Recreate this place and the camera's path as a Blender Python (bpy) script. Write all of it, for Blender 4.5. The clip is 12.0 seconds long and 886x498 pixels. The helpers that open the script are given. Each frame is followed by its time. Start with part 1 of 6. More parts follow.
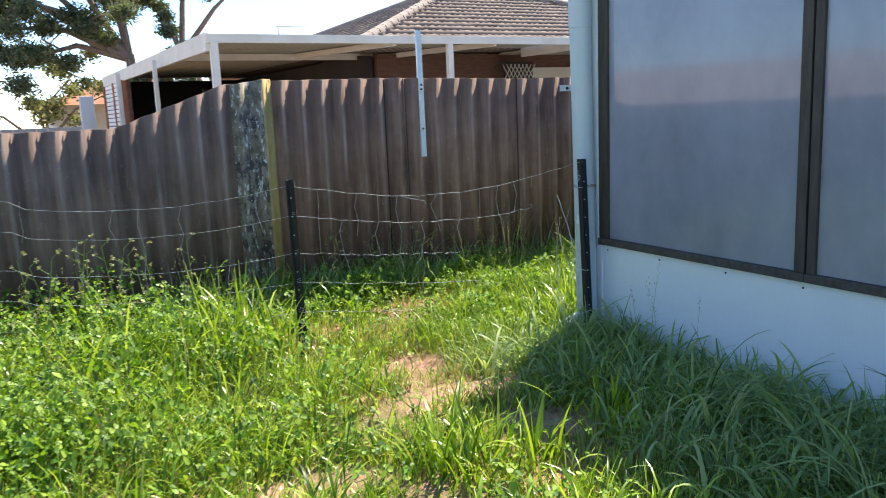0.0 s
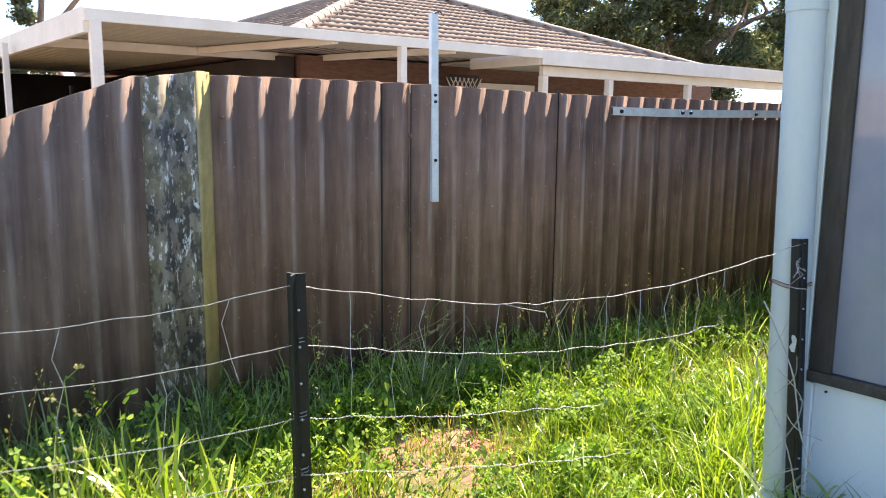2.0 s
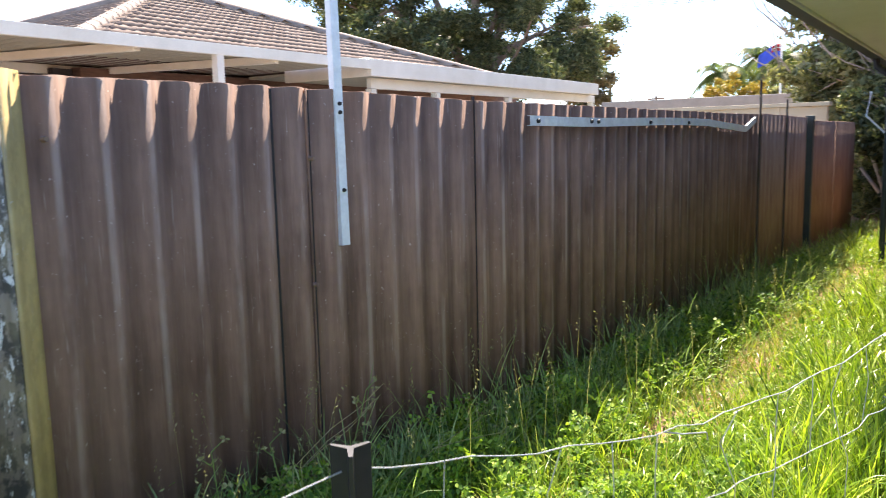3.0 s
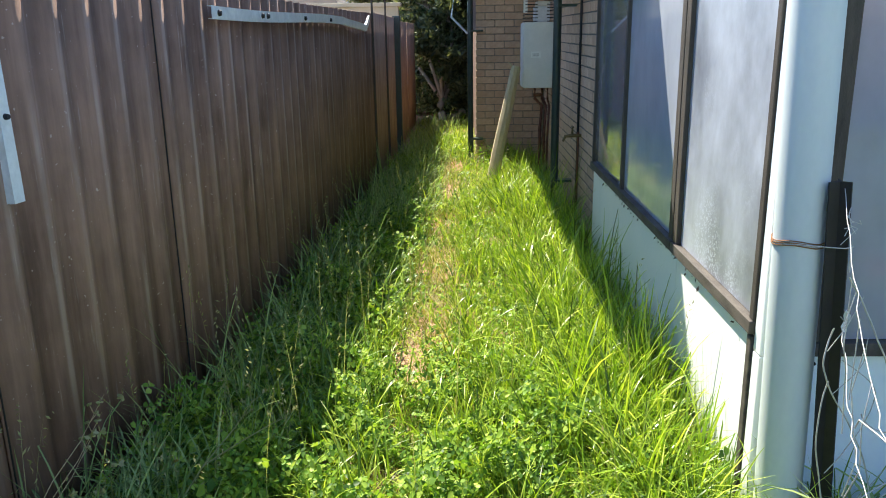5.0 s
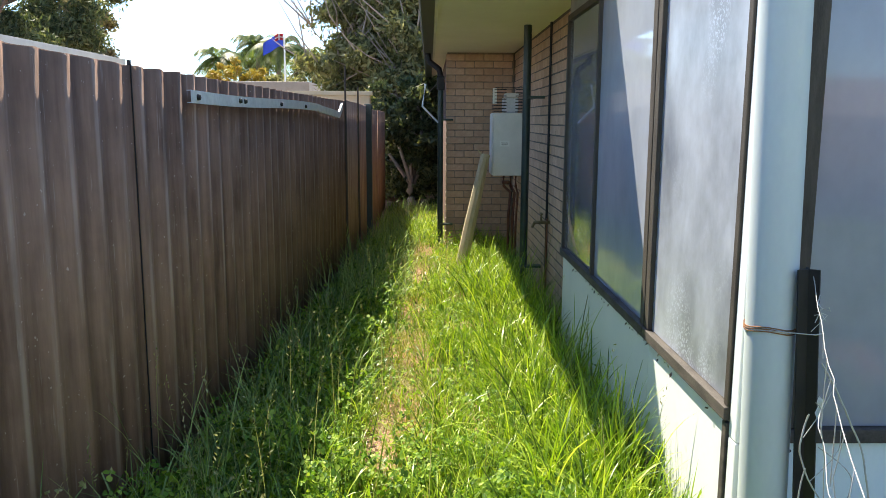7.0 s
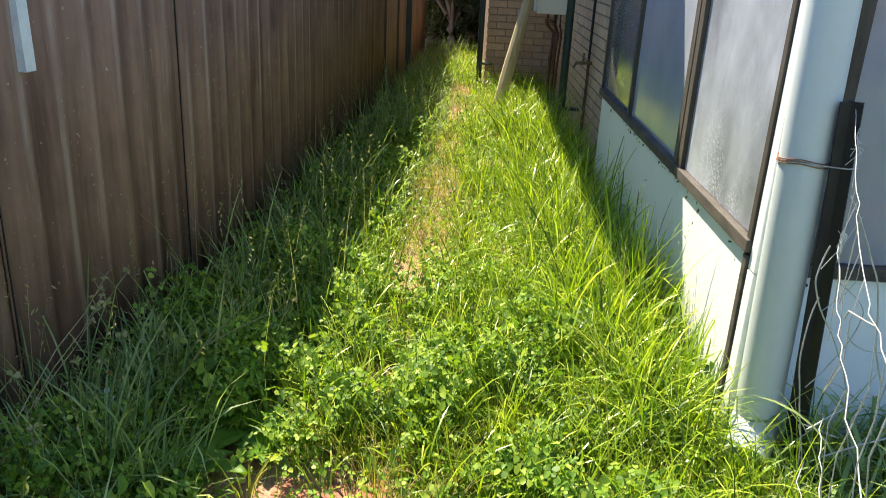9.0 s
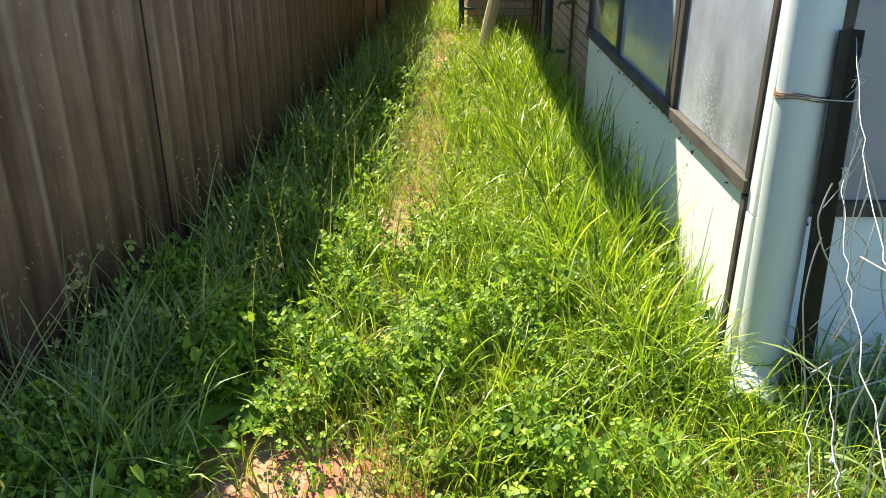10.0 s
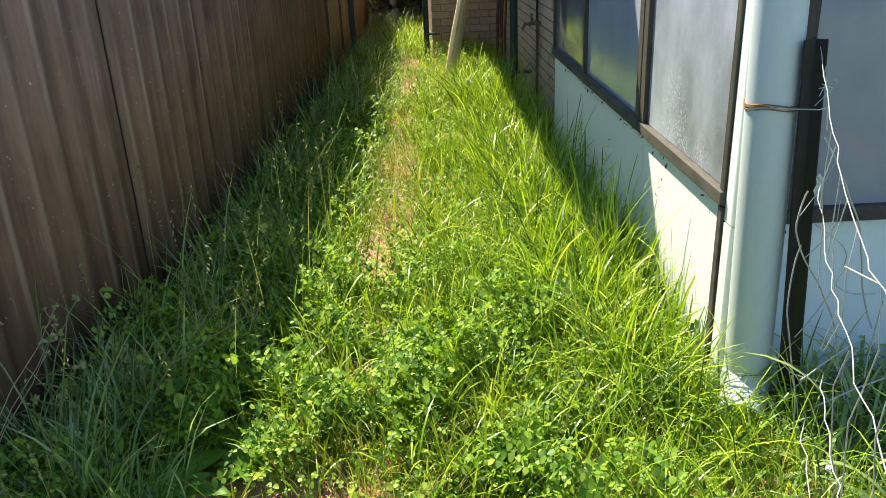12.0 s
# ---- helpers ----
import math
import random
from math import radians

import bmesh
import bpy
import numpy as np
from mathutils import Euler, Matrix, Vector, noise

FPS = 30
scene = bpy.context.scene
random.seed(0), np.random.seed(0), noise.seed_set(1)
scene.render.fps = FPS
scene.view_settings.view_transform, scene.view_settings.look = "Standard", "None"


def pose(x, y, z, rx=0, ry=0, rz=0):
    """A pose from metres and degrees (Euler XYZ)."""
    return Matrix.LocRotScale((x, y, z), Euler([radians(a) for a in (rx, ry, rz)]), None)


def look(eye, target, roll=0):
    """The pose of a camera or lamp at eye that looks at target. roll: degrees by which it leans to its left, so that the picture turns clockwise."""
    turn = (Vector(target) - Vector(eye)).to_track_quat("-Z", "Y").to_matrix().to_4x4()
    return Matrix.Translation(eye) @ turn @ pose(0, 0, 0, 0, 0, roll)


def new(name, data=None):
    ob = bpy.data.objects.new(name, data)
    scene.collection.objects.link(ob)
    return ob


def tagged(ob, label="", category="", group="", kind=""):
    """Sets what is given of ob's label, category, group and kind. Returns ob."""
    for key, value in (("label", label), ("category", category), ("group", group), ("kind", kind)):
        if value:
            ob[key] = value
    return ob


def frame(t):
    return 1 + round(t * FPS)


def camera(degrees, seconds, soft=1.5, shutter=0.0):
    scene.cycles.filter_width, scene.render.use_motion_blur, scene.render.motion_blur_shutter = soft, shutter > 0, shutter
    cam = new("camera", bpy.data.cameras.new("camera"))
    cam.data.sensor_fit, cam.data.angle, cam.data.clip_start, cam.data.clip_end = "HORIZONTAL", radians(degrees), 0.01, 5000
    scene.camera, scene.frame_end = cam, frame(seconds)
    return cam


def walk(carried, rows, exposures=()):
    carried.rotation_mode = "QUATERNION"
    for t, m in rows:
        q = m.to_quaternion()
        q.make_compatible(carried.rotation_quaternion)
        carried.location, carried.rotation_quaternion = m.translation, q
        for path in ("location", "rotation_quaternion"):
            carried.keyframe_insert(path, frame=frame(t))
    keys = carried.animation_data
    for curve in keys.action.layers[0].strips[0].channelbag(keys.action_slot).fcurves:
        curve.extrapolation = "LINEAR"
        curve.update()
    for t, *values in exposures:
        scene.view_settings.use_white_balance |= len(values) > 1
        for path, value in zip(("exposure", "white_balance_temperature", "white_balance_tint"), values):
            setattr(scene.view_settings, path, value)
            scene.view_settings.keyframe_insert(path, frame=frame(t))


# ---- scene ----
cam = camera(58.8, 12.0, soft=0.85, shutter=0.2)
PATH = [
    (0, (0.172, 0.051, 1.588), (1.14, 1.766, 1.24), -2.4),
    (0.5, (0.289, 0.562, 1.566), (1.417, 2.18, 1.236), -0.4),
    (1, (0.422, 1.218, 1.582), (1.607, 2.798, 1.268), 0.7),
    (1.5, (0.558, 1.964, 1.614), (1.694, 3.581, 1.305), 0.7),
    (2, (0.639, 2.71, 1.655), (1.88, 4.246, 1.339), 0.5),
    (2.5, (0.818, 3.42, 1.646), (2.229, 4.809, 1.361), -0.3),
    (3, (0.943, 4.085, 1.644), (2.565, 5.224, 1.371), -1.3),
    (3.5, (1.123, 4.534, 1.673), (2.938, 5.312, 1.355), -2.9),
    (3.7, (1.204, 4.673, 1.651), (3.062, 5.309, 1.275), -3.5),
    (5.3, (1.392, 5.272, 1.649), (3.335, 5.237, 1.177), -0.3),
    (5.5, (1.405, 5.284, 1.677), (3.363, 5.207, 1.277), -0.5),
    (6, (1.42, 5.276, 1.742), (3.397, 5.175, 1.459), -1.3),
    (6.5, (1.365, 5.274, 1.639), (3.341, 5.207, 1.335), -0.4),
    (6.7, (1.37, 5.261, 1.646), (3.345, 5.209, 1.332), -0.1),
    (8.3, (1.372, 5.265, 1.642), (3.327, 5.283, 1.22), 2.7),
    (8.5, (1.354, 5.262, 1.61), (3.292, 5.292, 1.115), 2.6),
    (9, (1.318, 5.249, 1.551), (3.193, 5.288, 0.857), 3.0),
    (9.5, (1.368, 5.225, 1.528), (3.203, 5.258, 0.733), 2.2),
    (10, (1.416, 5.232, 1.539), (3.244, 5.252, 0.728), 0.2),
    (10.5, (1.447, 5.223, 1.551), (3.278, 5.235, 0.748), -1.3),
    (11, (1.434, 5.24, 1.527), (3.272, 5.227, 0.738), -2.1),
    (11.5, (1.434, 5.25, 1.539), (3.276, 5.215, 0.76), -2.3),
    (12, (1.439, 5.243, 1.55), (3.289, 5.205, 0.791), -2.5),
]
walk(cam, [(t, look(eye, target, roll)) for t, eye, target, roll in PATH],
     exposures=[(0, 1.6, 6700, 10), (0.8, 1.85, 6700, 11), (1.5, 2.1, 7500, 14), (2.5, 2.15, 7400, 17), (3.5, 2.15, 6900, 16), (5.3, 1.9, 6800, 8), (6.0, 1.9, 6700, 9), (6.5, 1.75, 6900, 9), (8.5, 1.85, 7500, 10), (10, 1.78, 7600, 6), (12, 1.74, 7400, 3)])

# world, sun and exposure
SUN = Vector((0.60, 0.37, 1.0)).normalized()          # towards the sun
world = bpy.data.worlds.new("world")
scene.world = world
world.use_nodes = True
wn = world.node_tree
sky = wn.nodes.new("ShaderNodeTexSky")
sky.sky_type = "NISHITA"
sky.sun_disc = False
sky.sun_elevation = math.asin(SUN.z)
sky.sun_rotation = math.atan2(SUN.x, SUN.y)
sky.air_density, sky.dust_density, sky.ozone_density = 0.8, 0.0, 5.0
sky.altitude = 500
wn.links.new(sky.outputs["Color"], wn.nodes["Background"].inputs["Color"])
wn.nodes["Background"].inputs["Strength"].default_value = 0.118
sun = new("sun", bpy.data.lights.new("sun", "SUN"))
sun.data.energy, sun.data.angle, sun.data.color = 3.7, radians(0.55), (1.0, 0.94, 0.84)
sun.matrix_world = look(SUN * 40, (0, 0, 0))


# ---------------------------------------------------------------- materials
class Nodes:
    """A small writer of node materials."""

    def __init__(self, name):
        self.m = bpy.data.materials.new(name)
        self.m.use_nodes = True
        self.t = self.m.node_tree
        self.b = self.t.nodes["Principled BSDF"]
        self.out = self.t.nodes["Material Output"]
        self.co = self.t.nodes.new("ShaderNodeTexCoord").outputs["Object"]

    def add(self, kind, **inputs):
        n = self.t.nodes.new(kind)
        for k, v in inputs.items():
            self.put(n, k.replace("_", " "), v)
        return n

    def put(self, n, key, v):
        sock = n.inputs[key]
        if hasattr(v, "is_output"):
            self.t.links.new(v, sock)
        else:
            sock.default_value = v

    def scaled(self, x, y, z):
        n = self.add("ShaderNodeMapping", Vector=self.co)
        n.inputs["Scale"].default_value = (x, y, z)
        return n.outputs["Vector"]

    def noise(self, scale, detail=4.0, rough=0.6, vec=None):
        return self.add("ShaderNodeTexNoise", Vector=vec or self.co, Scale=scale, Detail=detail, Roughness=rough).outputs["Fac"]

    def ramp(self, fac, *stops):
        n = self.t.nodes.new("ShaderNodeValToRGB")
        e = n.color_ramp.elements
        while len(e) < len(stops):
            e.new(0.5)
        for el, (p, c) in zip(e, stops):
            el.position = p
            el.color = (*c, 1) if len(c) == 3 else c
        self.t.links.new(fac, n.inputs["Fac"])
        return n.outputs["Color"]

    def mix(self, fac, a, b, blend="MIX"):
        n = self.t.nodes.new("ShaderNodeMix")
        n.data_type, n.blend_type = "RGBA", blend
        for i, v in ((0, fac), (6, a), (7, b)):
            if hasattr(v, "is_output"):
                self.t.links.new(v, n.inputs[i])
            else:
                n.inputs[i].default_value = v if i == 0 else (*v, 1)
        return n.outputs[2]

    def math(self, op, a, b=0.0):
        n = self.t.nodes.new("ShaderNodeMath")
        n.operation = op
        for i, v in ((0, a), (1, b)):
            if hasattr(v, "is_output"):
                self.t.links.new(v, n.inputs[i])
            else:
                n.inputs[i].default_value = v
        return n.outputs[0]

    def bump(self, height, strength=0.3, distance=0.01):
        n = self.add("ShaderNodeBump", Height=height, Strength=strength, Distance=distance)
        self.put(self.b, "Normal", n.outputs["Normal"])
        return n.outputs["Normal"]

    def done(self, color, rough=0.8, metal=0.0, spec=0.5):
        if not hasattr(color, "is_output"):
            color = (*color, 1)
        self.put(self.b, "Base Color", color)
        self.put(self.b, "Roughness", rough)
        self.put(self.b, "Metallic", metal)
        self.put(self.b, "Specular IOR Level", spec)
        return self.m


def object_random(n):
    return n.t.nodes.new("ShaderNodeObjectInfo").outputs["Random"]


def island_random(n):
    return n.t.nodes.new("ShaderNodeNewGeometry").outputs["Random Per Island"]


def mottled(name, dark, light, scale=6.0, rough=0.75, metal=0.0, bump=0.15, stretch=(1, 1, 1), fine=60.0, vary=0.0, spec=0.5):
    n = Nodes(name)
    v = n.scaled(*stretch)
    big = n.noise(scale, 5, 0.6, v)
    small = n.noise(fine, 3, 0.6, v)
    f = n.math("ADD", n.math("MULTIPLY", big, 0.7), n.math("MULTIPLY", small, 0.3))
    c = n.ramp(f, (0.32, dark), (0.68, light))
    if vary:
        r = object_random(n)
        c = n.mix(n.math("MULTIPLY", r, vary), c, tuple(x * 0.45 for x in dark))
    n.bump(small, bump, 0.004)
    return n.done(c, rough, metal, spec)


def fence_material(name, dark, light, streak, lichen=0.0, warm=None):
    """Weathered painted fibre-cement: long vertical streaks, blotches, specks of lost paint."""
    n = Nodes(name)
    tall = n.scaled(9.0, 9.0, 0.7)
    s = n.noise(1.6, 6, 0.65, tall)
    blotch = n.noise(2.2, 5, 0.6)
    fine = n.noise(90, 3, 0.6)
    c = n.ramp(n.math("ADD", n.math("MULTIPLY", s, 0.6), n.math("MULTIPLY", blotch, 0.4)), (0.36, dark), (0.66, light))
    pale = n.ramp(n.noise(2.6, 4, 0.55, n.scaled(26, 26, 1.6)), (0.64, (0, 0, 0)), (0.74, (1, 1, 1)))
    c = n.mix(n.math("MULTIPLY", pale, 0.45), c, streak)
    spot = n.ramp(n.noise(58, 2, 0.5), (0.715, (0, 0, 0)), (0.745, (1, 1, 1)))
    c = n.mix(n.math("MULTIPLY", spot, 0.75), c, streak)
    c = n.mix(n.math("MULTIPLY", object_random(n), 0.3), c, tuple(x * 0.75 for x in dark))
    # paint rubbed off the crests, colour made darker in the troughs
    sep = n.t.nodes.new("ShaderNodeSeparateXYZ")
    n.t.links.new(n.co, sep.inputs[0])
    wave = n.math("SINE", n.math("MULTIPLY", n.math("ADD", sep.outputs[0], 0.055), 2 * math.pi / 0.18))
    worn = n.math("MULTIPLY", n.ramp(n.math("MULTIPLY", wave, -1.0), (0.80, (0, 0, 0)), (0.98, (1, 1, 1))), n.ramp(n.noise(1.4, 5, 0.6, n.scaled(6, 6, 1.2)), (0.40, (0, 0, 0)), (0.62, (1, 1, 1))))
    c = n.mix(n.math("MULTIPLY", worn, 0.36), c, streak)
    trough_dark = n.math("MULTIPLY", n.ramp(wave, (0.30, (0, 0, 0)), (0.95, (1, 1, 1))), n.noise(2.0, 4, 0.6, n.scaled(5, 5, 0.8)))
    c = n.mix(n.math("MULTIPLY", trough_dark, 0.55), c, tuple(x * 0.6 for x in dark))
    if lichen:
        black = n.ramp(n.noise(17, 6, 0.7, n.scaled(1, 1, 0.5)), (0.47, (0, 0, 0)), (0.53, (1, 1, 1)))
        c = n.mix(n.math("MULTIPLY", black, lichen), c, (0.03, 0.032, 0.03))
        if warm:
            w = n.ramp(n.noise(4, 4, 0.6), (0.45, (0, 0, 0)), (0.62, (1, 1, 1)))
            c = n.mix(n.math("MULTIPLY", w, 0.5), c, warm)
            peel = n.ramp(n.noise(24, 5, 0.7, n.scaled(1.4, 1.4, 0.5)), (0.58, (0, 0, 0)), (0.62, (1, 1, 1)))
            c = n.mix(n.math("MULTIPLY", peel, 0.85), c, streak)
    n.bump(n.math("ADD", n.math("MULTIPLY", fine, 0.6), blotch), 0.25, 0.006)
    return n.done(c, 0.82, 0.0, 0.3)


def leaf_material(name, colours, passing=0.45, rough=0.45, dry=None, spec=0.35):
    """Leaves: each its own tint, some light passing through."""
    n = Nodes(name)
    r = island_random(n)
    k = len(colours) - 1
    c = n.ramp(r, *[(i / k, col) for i, col in enumerate(colours)])
    patch = n.noise(1.7, 3, 0.5)
    if dry:
        c = n.mix(n.ramp(patch, (0.50, (0, 0, 0)), (0.68, (0.75, 0.75, 0.75))), c, dry)
    n.done(c, rough, 0.0, spec)
    tr = n.add("ShaderNodeBsdfTranslucent", Color=n.mix(1.0, c, (1.0, 1.0, 0.55), "MULTIPLY"))
    mx = n.add("ShaderNodeMixShader", Fac=passing)
    n.t.links.new(n.b.outputs[0], mx.inputs[1])
    n.t.links.new(tr.outputs[0], mx.inputs[2])
    n.t.links.new(mx.outputs[0], n.out.inputs["Surface"])
    return n.m


def glass_material(name, haze_low, haze_high, haze_colour, rough, scale=2.4, drops=False, ior=1.7):
    """Dirty pane: clear glass, patches of dull film, a mirror sheen that grows towards grazing."""
    n = Nodes(name)
    v = n.scaled(1, 1, 0.55)
    f = n.noise(scale, 5, 0.6, v)
    wisp = n.noise(7.0, 5, 0.65, n.scaled(1, 1, 0.8))
    f = n.math("ADD", n.math("MULTIPLY", f, 0.75), n.math("MULTIPLY", wisp, 0.25))
    amount = n.ramp(f, (0.36, (haze_low,) * 3), (0.64, (haze_high,) * 3))
    if drops:
        d = n.ramp(n.noise(95, 2, 0.5), (0.54, (0, 0, 0)), (0.60, (1, 1, 1)))
        where = n.ramp(n.noise(1.9, 2, 0.4, n.scaled(1.3, 1.3, 0.8)), (0.5, (0, 0, 0)), (0.6, (1, 1, 1)))
        amount = n.mix(n.math("MULTIPLY", n.math("MULTIPLY", d, where), 0.8), amount, (1, 1, 1))
    film = n.add("ShaderNodeBsdfDiffuse", Color=(*haze_colour, 1))
    clear = n.add("ShaderNodeBsdfTransparent", Color=(0.86, 0.9, 0.9, 1))
    base = n.add("ShaderNodeMixShader", Fac=amount)
    n.t.links.new(clear.outputs[0], base.inputs[1])
    n.t.links.new(film.outputs[0], base.inputs[2])
    shine = n.add("ShaderNodeBsdfGlossy", Color=(0.95, 0.97, 1.0, 1), Roughness=rough)
    fres = n.add("ShaderNodeFresnel", IOR=ior)
    mx = n.add("ShaderNodeMixShader", Fac=fres.outputs[0])
    n.t.links.new(base.outputs[0], mx.inputs[1])
    n.t.links.new(shine.outputs[0], mx.inputs[2])
    n.t.links.new(mx.outputs[0], n.out.inputs["Surface"])
    return n.m


M_FENCE = fence_material("brown fibre cement", (0.118, 0.066, 0.045), (0.350, 0.210, 0.146), (0.53, 0.42, 0.345))
M_FENCE_GREY = fence_material("grey-stained fibre cement", (0.115, 0.070, 0.053), (0.325, 0.216, 0.165), (0.47, 0.39, 0.34))
# reddish far sheets, their colour also lightened to look sunlit
M_FENCE_FAR = fence_material("reddish fibre cement", (0.24, 0.145, 0.105), (0.44, 0.30, 0.225), (0.56, 0.46, 0.40))
M_LICHEN = fence_material("lichen-covered cement", (0.15, 0.115, 0.085), (0.42, 0.36, 0.29), (0.74, 0.73, 0.69), 0.80, (0.31, 0.26, 0.14))
M_YELLOW = fence_material("yellowed cement", (0.36, 0.25, 0.09), (0.62, 0.46, 0.18), (0.50, 0.46, 0.34), 0.15)
M_GALV = mottled("galvanised steel", (0.58, 0.62, 0.66), (0.78, 0.82, 0.85), 18, 0.45, 0.12, 0.05)
M_WIRE = mottled("galvanised wire", (0.36, 0.36, 0.35), (0.58, 0.58, 0.56), 40, 0.5, 0.3, 0.05)
M_RUST = mottled("rusty wire", (0.16, 0.07, 0.03), (0.34, 0.16, 0.06), 40, 0.8)
M_BLACK = mottled("black bitumen paint", (0.004, 0.004, 0.005), (0.014, 0.013, 0.014), 24, 0.6, 0.0, 0.2)
M_WHITE = mottled("white paint", (0.77, 0.82, 0.81), (0.85, 0.88, 0.86), 2.6, 0.55, 0.0, 0.06, (1, 1, 0.5))
# copy of the white paint, tinted blue-green for the shaded west panel
M_WHITE_SHADE = mottled("white paint tinted for shade", (0.74, 0.83, 0.84), (0.82, 0.90, 0.90), 1.6, 0.5, 0.0, 0.06, (1, 1, 0.5))
M_PIPE = mottled("white plastic pipe", (0.50, 0.57, 0.58), (0.58, 0.64, 0.64), 3.0, 0.6, 0.0, 0.03, (1, 1, 0.4))
M_TIMBER = mottled("weathered brown timber", (0.034, 0.027, 0.020), (0.090, 0.074, 0.057), 5, 0.7, 0.0, 0.35, (6, 6, 1))
M_SILL = mottled("weathered sill timber", (0.034, 0.029, 0.024), (0.115, 0.098, 0.082), 7, 0.75, 0.0, 0.4, (1, 3, 3))
M_FLASH = mottled("grey flashing", (0.22, 0.23, 0.23), (0.36, 0.37, 0.36), 5, 0.6, 0.2, 0.08)
M_PANE_W = glass_material("dusty pane", 0.62, 0.88, (0.37, 0.385, 0.455), 0.05, 1.2, False, 1.5)
M_PANE_N = glass_material("clear pane", 0.26, 0.46, (0.52, 0.56, 0.62), 0.03, 1.8, False, 2.1)
M_PANE_M = glass_material("hazy pane", 0.62, 0.84, (0.54, 0.60, 0.70), 0.05, 1.5, False, 1.9)
M_PANE_H = glass_material("clouded pane", 0.30, 0.95, (0.52, 0.57, 0.65), 0.30, 1.9, True, 1.5)
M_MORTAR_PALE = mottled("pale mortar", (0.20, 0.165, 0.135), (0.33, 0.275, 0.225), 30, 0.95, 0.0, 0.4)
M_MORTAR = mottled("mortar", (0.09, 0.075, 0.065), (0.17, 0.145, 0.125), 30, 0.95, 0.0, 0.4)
M_BRICK = mottled("tan clay brick", (0.50, 0.33, 0.235), (0.68, 0.49, 0.36), 14, 0.9, 0.0, 0.5, (1, 1, 1), 120, 0.35, 0.25)
M_PAVER = mottled("red clay paver", (0.34, 0.135, 0.085), (0.53, 0.255, 0.17), 16, 0.9, 0.0, 0.5, (1, 1, 1), 140, 0.35, 0.25)
M_SOFFIT = mottled("cream soffit", (0.76, 0.73, 0.62), (0.85, 0.82, 0.72), 1.8, 0.75, 0.0, 0.05)
M_GUTTER = mottled("dark green gutter", (0.012, 0.028, 0.026), (0.035, 0.06, 0.055), 9, 0.4)
M_ENAMEL = mottled("pale enamel", (0.66, 0.69, 0.67), (0.78, 0.80, 0.78), 6, 0.4, 0.0, 0.04)
M_COPPER = mottled("tarnished copper", (0.10, 0.045, 0.035), (0.24, 0.11, 0.08), 20, 0.45, 0.6)
M_BRASS = mottled("old brass", (0.10, 0.075, 0.04), (0.24, 0.18, 0.09), 20, 0.5, 0.6)
M_POST = mottled("sun-bleached timber", (0.42, 0.34, 0.19), (0.62, 0.53, 0.34), 5, 0.8, 0.0, 0.4, (7, 7, 1))
M_ROOM = mottled("dim room wall", (0.24, 0.24, 0.25), (0.32, 0.32, 0.33), 2, 0.9)
M_TILE = mottled("weathered concrete tile", (0.13, 0.088, 0.066), (0.31, 0.225, 0.17), 3.2, 0.9, 0.0, 0.4, (1, 1, 1), 40)
M_RIDGE = mottled("pale ridge tile", (0.20, 0.155, 0.125), (0.36, 0.29, 0.24), 5, 0.9, 0.0, 0.3)
M_REDTILE = mottled("orange clay tile", (0.30, 0.12, 0.06), (0.46, 0.22, 0.12), 3, 0.9, 0.0, 0.4)
M_SHEDCREAM = mottled("cream shed paint", (0.52, 0.45, 0.29), (0.60, 0.53, 0.36), 3, 0.7, 0.0, 0.05)
M_CREAM = mottled("cream paint", (0.62, 0.60, 0.50), (0.76, 0.74, 0.64), 3, 0.6, 0.0, 0.05)
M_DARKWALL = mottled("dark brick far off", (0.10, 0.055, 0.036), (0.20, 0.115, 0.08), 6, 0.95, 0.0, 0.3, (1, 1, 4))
# near-black that puts the gloom of unlit interiors into the colour
M_SHEDGLOOM = mottled("interior gloom", (0.03, 0.024, 0.022), (0.06, 0.05, 0.045), 3, 0.95)
M_SHEET = mottled("cream roof sheet", (0.38, 0.37, 0.28), (0.48, 0.47, 0.37), 2, 0.6)
M_FAWNROOF = mottled("fawn roof sheet", (0.38, 0.34, 0.27), (0.50, 0.45, 0.36), 3, 0.7)
M_BARK = mottled("grey-brown bark", (0.13, 0.09, 0.07), (0.34, 0.26, 0.20), 5, 0.95, 0.0, 0.6, (4, 4, 1))
M_BARK2 = mottled("dry twig bark", (0.24, 0.19, 0.16), (0.46, 0.39, 0.33), 6, 0.95, 0.0, 0.5, (4, 4, 1))

M_GRASS = leaf_material("bright grass", [(0.05, 0.10, 0.010), (0.155, 0.295, 0.018), (0.32, 0.475, 0.03), (0.57, 0.66, 0.10)], 0.42, 0.33, None, 0.6)
M_GRASS_DRY = leaf_material("yellowing grass", [(0.16, 0.22, 0.02), (0.30, 0.35, 0.04), (0.44, 0.40, 0.10), (0.50, 0.42, 0.18)], 0.45, 0.6)
# paler copy of the grass greens, lifts blades that mostly stand in shade
M_GRASS_LIFTED = leaf_material("tall grass", [(0.13, 0.22, 0.08), (0.24, 0.37, 0.13), (0.36, 0.49, 0.18), (0.52, 0.62, 0.26)], 0.5, 0.45, None, 0.4)
M_STRAW = leaf_material("dry straw", [(0.40, 0.31, 0.15), (0.52, 0.43, 0.24), (0.60, 0.52, 0.32)], 0.3, 0.7)
M_CLOVER = leaf_material("clover leaves", [(0.045, 0.11, 0.015), (0.13, 0.27, 0.03), (0.26, 0.41, 0.04), (0.42, 0.55, 0.08)], 0.38, 0.5, None, 0.3)
